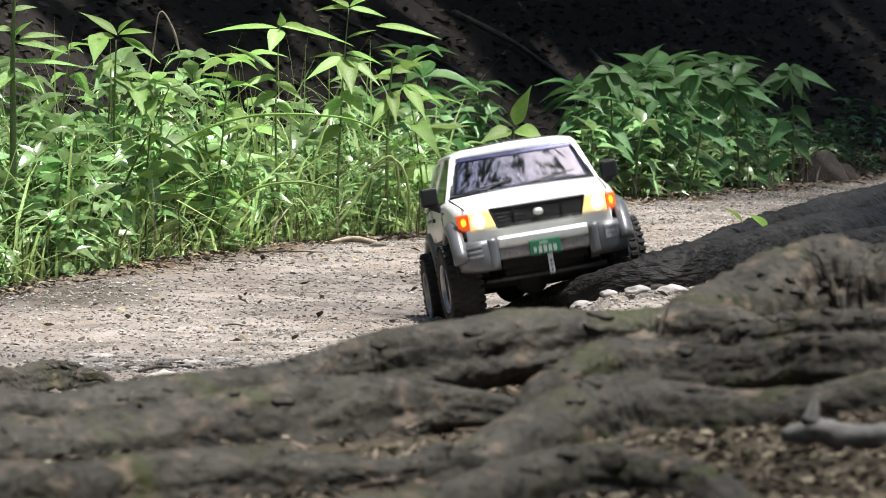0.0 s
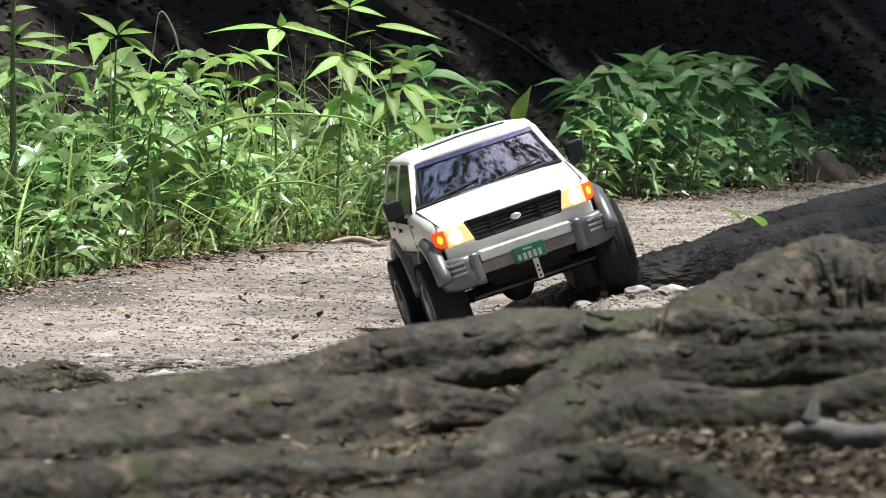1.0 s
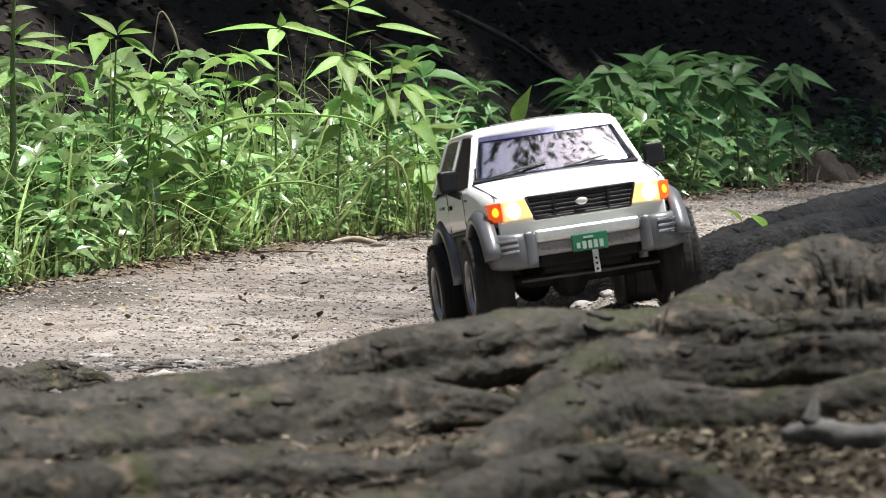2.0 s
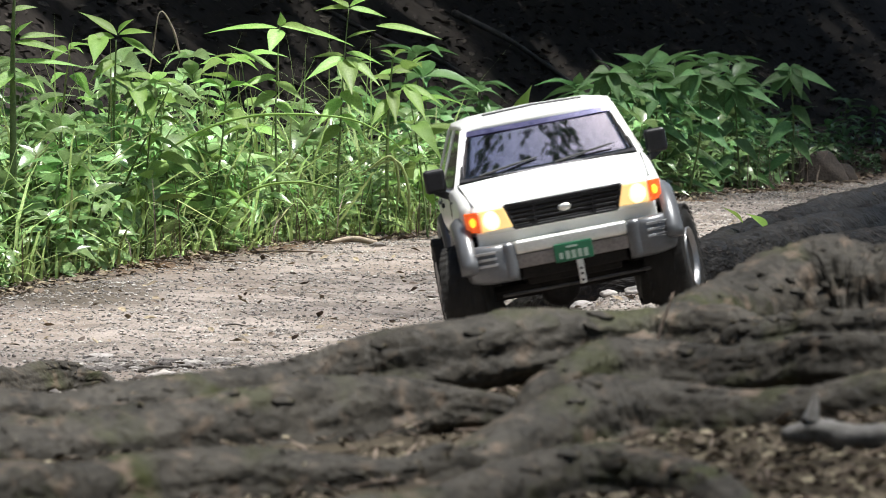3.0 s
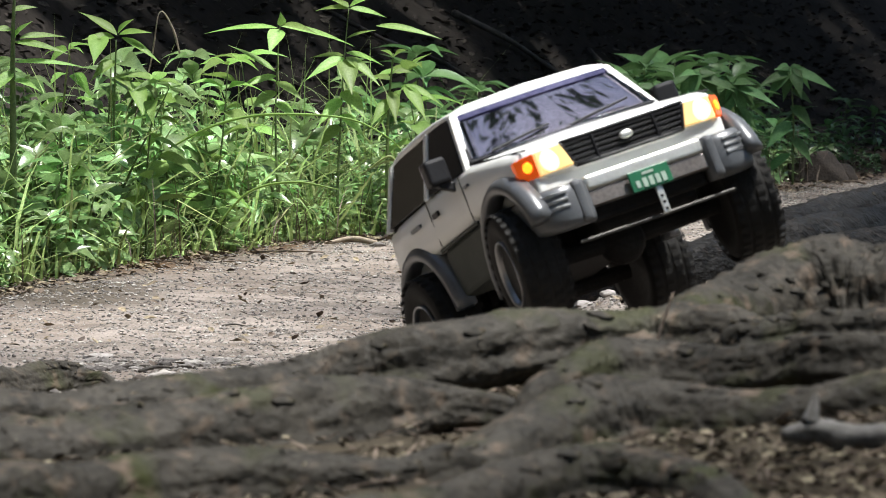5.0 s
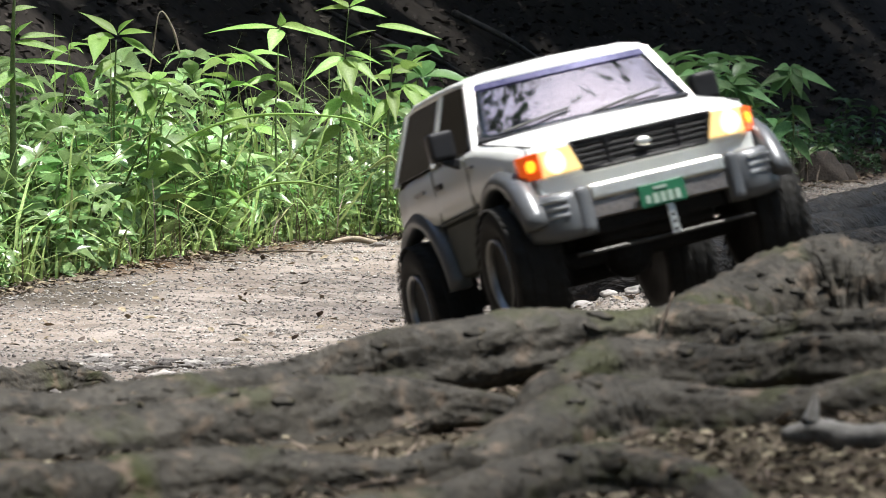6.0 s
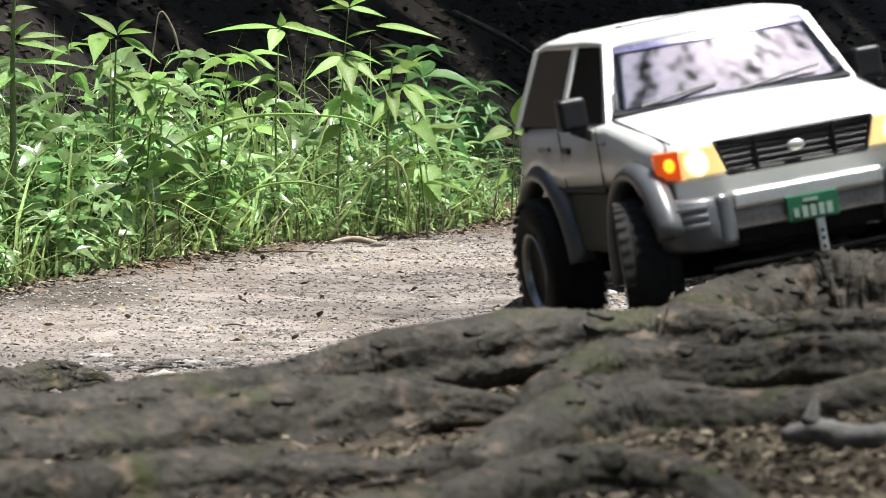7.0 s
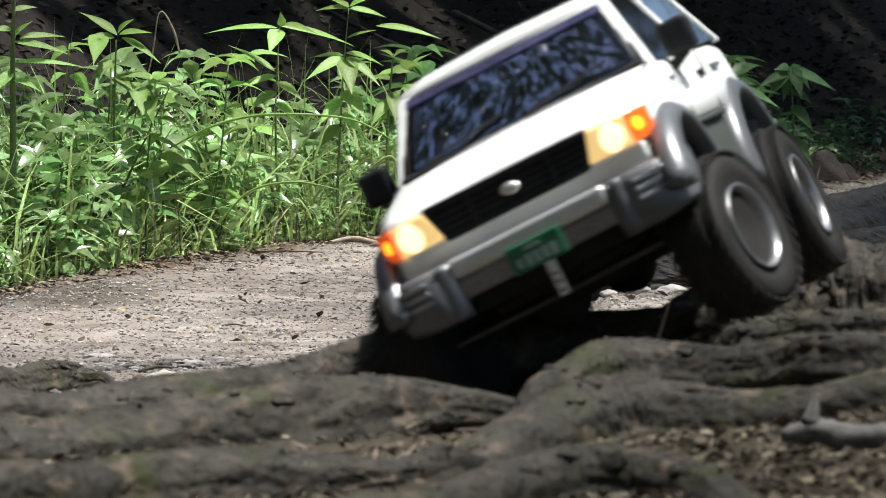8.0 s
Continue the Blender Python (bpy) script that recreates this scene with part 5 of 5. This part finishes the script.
for x, z, w, h in ((-0.0105, 0.0680, 0.0030, 0.0050), (-0.0052, 0.0680, 0.0034, 0.0066), (-0.0002, 0.0680, 0.0034, 0.0066), (0.0048, 0.0680, 0.0034, 0.0066), (0.0098, 0.0680, 0.0034, 0.0066), (-0.001, 0.0745, 0.009, 0.0018)):
    part("marking", block(x - w / 2, x + w / 2, -0.0227, -0.0220, z - h / 2, z + h / 2, 0), PALE, plate)
strap = part("tow_strap", block(0.001, 0.0065, -0.0205, -0.0190, 0.0430, 0.0640, 0.0006), CHROME, CAR, "drilled metal tow strap")
for z in (0.0460, 0.0510, 0.0555):
    hole = lathe([(0, 0.0012), (0.0004, 0.0011)], 10)
    bmesh.ops.transform(hole, matrix=pose(0.00375, -0.0206, z, 0, 0, -90), verts=hole.verts[:])
    part("hole", hole, MATT, strap)
part("front_rod", tube([(-0.062, -0.012, 0.0440, 0.0013), (0, -0.0125, 0.0438, 0.0013), (0.060, -0.012, 0.0445, 0.0013)], 8, 3), GREY_METAL, CAR)
part("front_rod", tube([(-0.044, -0.008, 0.0560, 0.0016), (0.044, -0.008, 0.0560, 0.0016)], 8, 3), MATT, CAR)
part("bumper_mount", block(-0.044, 0.044, -0.010, 0.004, 0.055, 0.0675, 0.002), MATT, CAR)
# chassis and axles
part("chassis", block(-0.040, 0.040, 0.004, 0.285, 0.048, 0.088, 0.004), MATT, CAR, "dark dusty chassis")
for hy in (0.042, 0.247):
    axle = tube([(-0.066, hy, 0.044, 0.006), (-0.02, hy, 0.044, 0.007), (0.02, hy, 0.044, 0.007), (0.066, hy, 0.044, 0.006)], 12, 3)
    ball = bmesh.new()
    bmesh.ops.create_uvsphere(ball, u_segments=16, v_segments=10, radius=0.017)
    merge(axle, ball, pose(-0.012, hy, 0.042))
    part("axle", axle, MATT, CAR)
    for s in (-1, 1):
        part("shock", tube([(s * 0.048, hy + 0.004, 0.046, 0.005), (s * 0.044, hy + 0.008, 0.085, 0.005)], 10, 2), MATT, CAR)


def tyre_mesh():
    h = 0.0165
    return lathe([(-h + 0.004, 0.0235), (-h, 0.030), (-h - 0.0005, 0.037), (-h + 0.002, 0.0415), (-h + 0.006, 0.0435), (0, 0.0442), (h - 0.006, 0.0435), (h - 0.002, 0.0415), (h + 0.0005, 0.037), (h, 0.030), (h - 0.004, 0.0235)], 48)


def tread_mesh():
    bm = bmesh.new()
    for k in range(34):
        for j, x in enumerate((-0.0134, -0.0046, 0.0046, 0.0134)):
            lug = block(x - 0.0036, x + 0.0036, -0.0025, 0.0025, 0.0420, 0.0450 if j in (1, 2) else 0.0441, 0.0006, 1)
            merge(bm, lug, pose(0, 0, 0, 360 / 34 * (k + 0.5 * (j % 2)), 0, 0))
    return bm


def rim_mesh(s):
    """A deep-dished rim: a bright rolled lip, a barrel and a recessed spoked centre."""
    bm = lathe([(s * -0.012, 0.0240), (s * 0.0145, 0.0240), (s * 0.0162, 0.0248), (s * 0.0168, 0.0240), (s * 0.0162, 0.0228), (s * 0.0140, 0.0218), (s * 0.0070, 0.0206), (s * -0.0010, 0.0200), (s * -0.0025, 0.0180), (s * 0.0015, 0.0100), (s * 0.0050, 0.0075), (s * 0.0056, 0.0010)], 40)
    bmesh.ops.recalc_face_normals(bm, faces=bm.faces[:])
    for k in range(6):
        spoke = block(-0.0016, 0.0016, -0.0030, 0.0030, 0.006, 0.0195, 0.0010, 2)
        merge(bm, spoke, pose(0, 0, 0, 60 * k, 0, 0) @ pose(s * 0.0025, 0, 0, 0, s * 4, 0))
    return bm


WHEELS = []
for x, y in HUBS:
    s = 1 if x > 0 else -1
    wheel = part("wheel", lathe([(-0.010 * s, 0.008), (0.0070 * s, 0.0058), (0.0090 * s, 0.0048), (0.0095 * s, 0.0005)], 20), BLACK, CAR, "wheel with knobbly tyre on a silver rim", True)
    part("tyre", tyre_mesh(), RUBBER, wheel, "dusty black knobbly tyre", True)
    tagged(part("tread", tread_mesh(), RUBBER, wheel, "worn tread lugs"), kind="stuff")
    rim = part("rim", rim_mesh(s), RIM, wheel, "silver spoked rim", True)
    for k in range(6):
        dark = lathe([(0, 0.0042), (0.0004, 0.0040)], 10)
        bmesh.ops.transform(dark, matrix=pose(0, 0, 0, 60 * k + 30, 0, 0) @ pose(s * 0.0014, 0, 0.0150) @ pose(0, 0, 0, 0, 0, 0 if s > 0 else 180), verts=dark.verts[:])
        part("rim_hole", dark, MATT, rim)
    WHEELS.append(wheel)


# ---- what moves: seconds, place and turn of the car ----
CAR_ROWS = [
    (0.0, 0.1115, 6.3362, 0.0022, -4.78, -8.95, 5.88),
    (0.2, 0.1189, 6.3034, 0.0309, -10.68, -15.81, 11.02),
    (0.5, 0.1122, 6.1417, 0.0042, -4.72, -7.03, 7.10),
    (0.7, 0.1016, 6.0870, 0.0033, -3.30, -5.73, 4.13),
    (1.0, 0.1011, 6.0252, 0.0133, -1.53, -18.29, 8.20),
    (1.2, 0.1128, 5.9027, 0.0112, -3.24, -7.49, 9.42),
    (1.5, 0.1201, 5.7699, 0.0390, -9.03, -6.44, 9.61),
    (1.7, 0.1302, 5.6649, 0.0379, -6.86, -6.48, 9.21),
    (2.8, 0.1368, 5.1815, 0.0518, -1.73, -13.00, 6.44),
    (3.0, 0.1174, 5.1373, 0.0491, -0.33, -10.61, 3.06),
    (3.2, 0.0965, 5.0213, 0.0482, 0.12, -12.19, -1.55),
    (3.5, 0.0848, 4.8537, 0.0434, 1.10, -10.42, -2.10),
    (3.8, 0.1108, 4.7505, 0.0316, 3.08, -12.33, 6.13),
    (4.0, 0.1211, 4.6376, 0.0430, 2.53, -7.10, 6.39),
    (4.2, 0.1357, 4.5645, 0.0619, -3.37, 0.05, 10.09),
    (4.5, 0.1617, 4.4482, 0.1005, -11.98, -14.95, 22.67),
    (4.7, 0.1703, 4.4587, 0.1212, -16.51, -16.50, 23.54),
    (5.8, 0.1336, 4.1259, 0.1330, -11.43, -15.75, 14.20),
    (6.0, 0.1518, 4.0574, 0.1285, -9.24, -11.99, 16.88),
    (6.3, 0.1805, 3.9275, 0.1336, -8.10, -7.86, 17.17),
    (6.5, 0.1917, 3.8334, 0.1233, -0.61, -9.93, 19.24),
    (6.8, 0.2166, 3.7093, 0.1279, -1.05, -6.15, 16.62),
    (7.0, 0.2199, 3.6750, 0.1349, -1.79, -9.53, 14.50),
    (7.2, 0.1819, 3.6449, 0.1359, -2.62, -13.55, 6.00),
    (7.5, 0.1579, 3.5320, 0.1269, 0.53, -5.72, -1.12),
    (7.6, 0.1688, 3.4814, 0.1170, 5.66, -9.38, 2.26),
    (7.7, 0.1474, 3.4523, 0.1204, 4.42, -9.87, -2.90),
    (7.8, 0.1283, 3.4327, 0.1324, 1.41, -19.48, -6.71),
    (8.0, 0.0846, 3.3307, 0.1309, 3.05, -26.68, -12.82),
]

STEER = ((0, 3), (0.2, 2), (0.5, -14), (0.7, -12), (1.0, 0), (1.2, 1), (1.5, 0), (1.7, 2), (2.8, -10), (3.0, -15), (3.2, -5), (3.5, 0), (4.2, 0), (4.5, -8), (4.7, -8), (5.8, -6), (6.0, 0), (6.5, 0), (6.8, -13), (7.0, -15), (7.5, -14), (7.7, -24), (7.8, -25), (8.0, -14))

# how far the wheels hang below their rest: seconds, x > 0 side, x < 0 side
DROOP = ((0, 0.0), (7.5, 0.0), (7.8, 0.010), (8.0, 0.014))
DROOP = tuple((t, d, 0.0) for t, d in DROOP)


def motions():
    walk(CAR, [(t, pose(x, y, z, rx, ry, rz)) for t, x, y, z, rx, ry, rz in CAR_ROWS])
    run, times, ways = 0.0, [0.0], [0.0]
    for a, b in zip(CAR_ROWS, CAR_ROWS[1:]):
        run += math.dist(a[1:4], b[1:4])
        times.append(b[0])
        ways.append(run)
    for wheel, (x, y) in zip(WHEELS, HUBS):
        rows = []
        for k in range(81):
            t = k / 10
            turn = math.degrees(float(np.interp(t, times, ways)) / RADIUS)
            steer = float(np.interp(t, [q[0] for q in STEER], [q[1] for q in STEER])) if y < 0.1 else 0.0
            drop = float(np.interp(t, [q[0] for q in DROOP], [q[1 if x > 0 else 2] for q in DROOP]))
            rows.append((t, pose(x, y, RADIUS - drop, turn, 0, steer)))
        walk(wheel, rows)


motions()
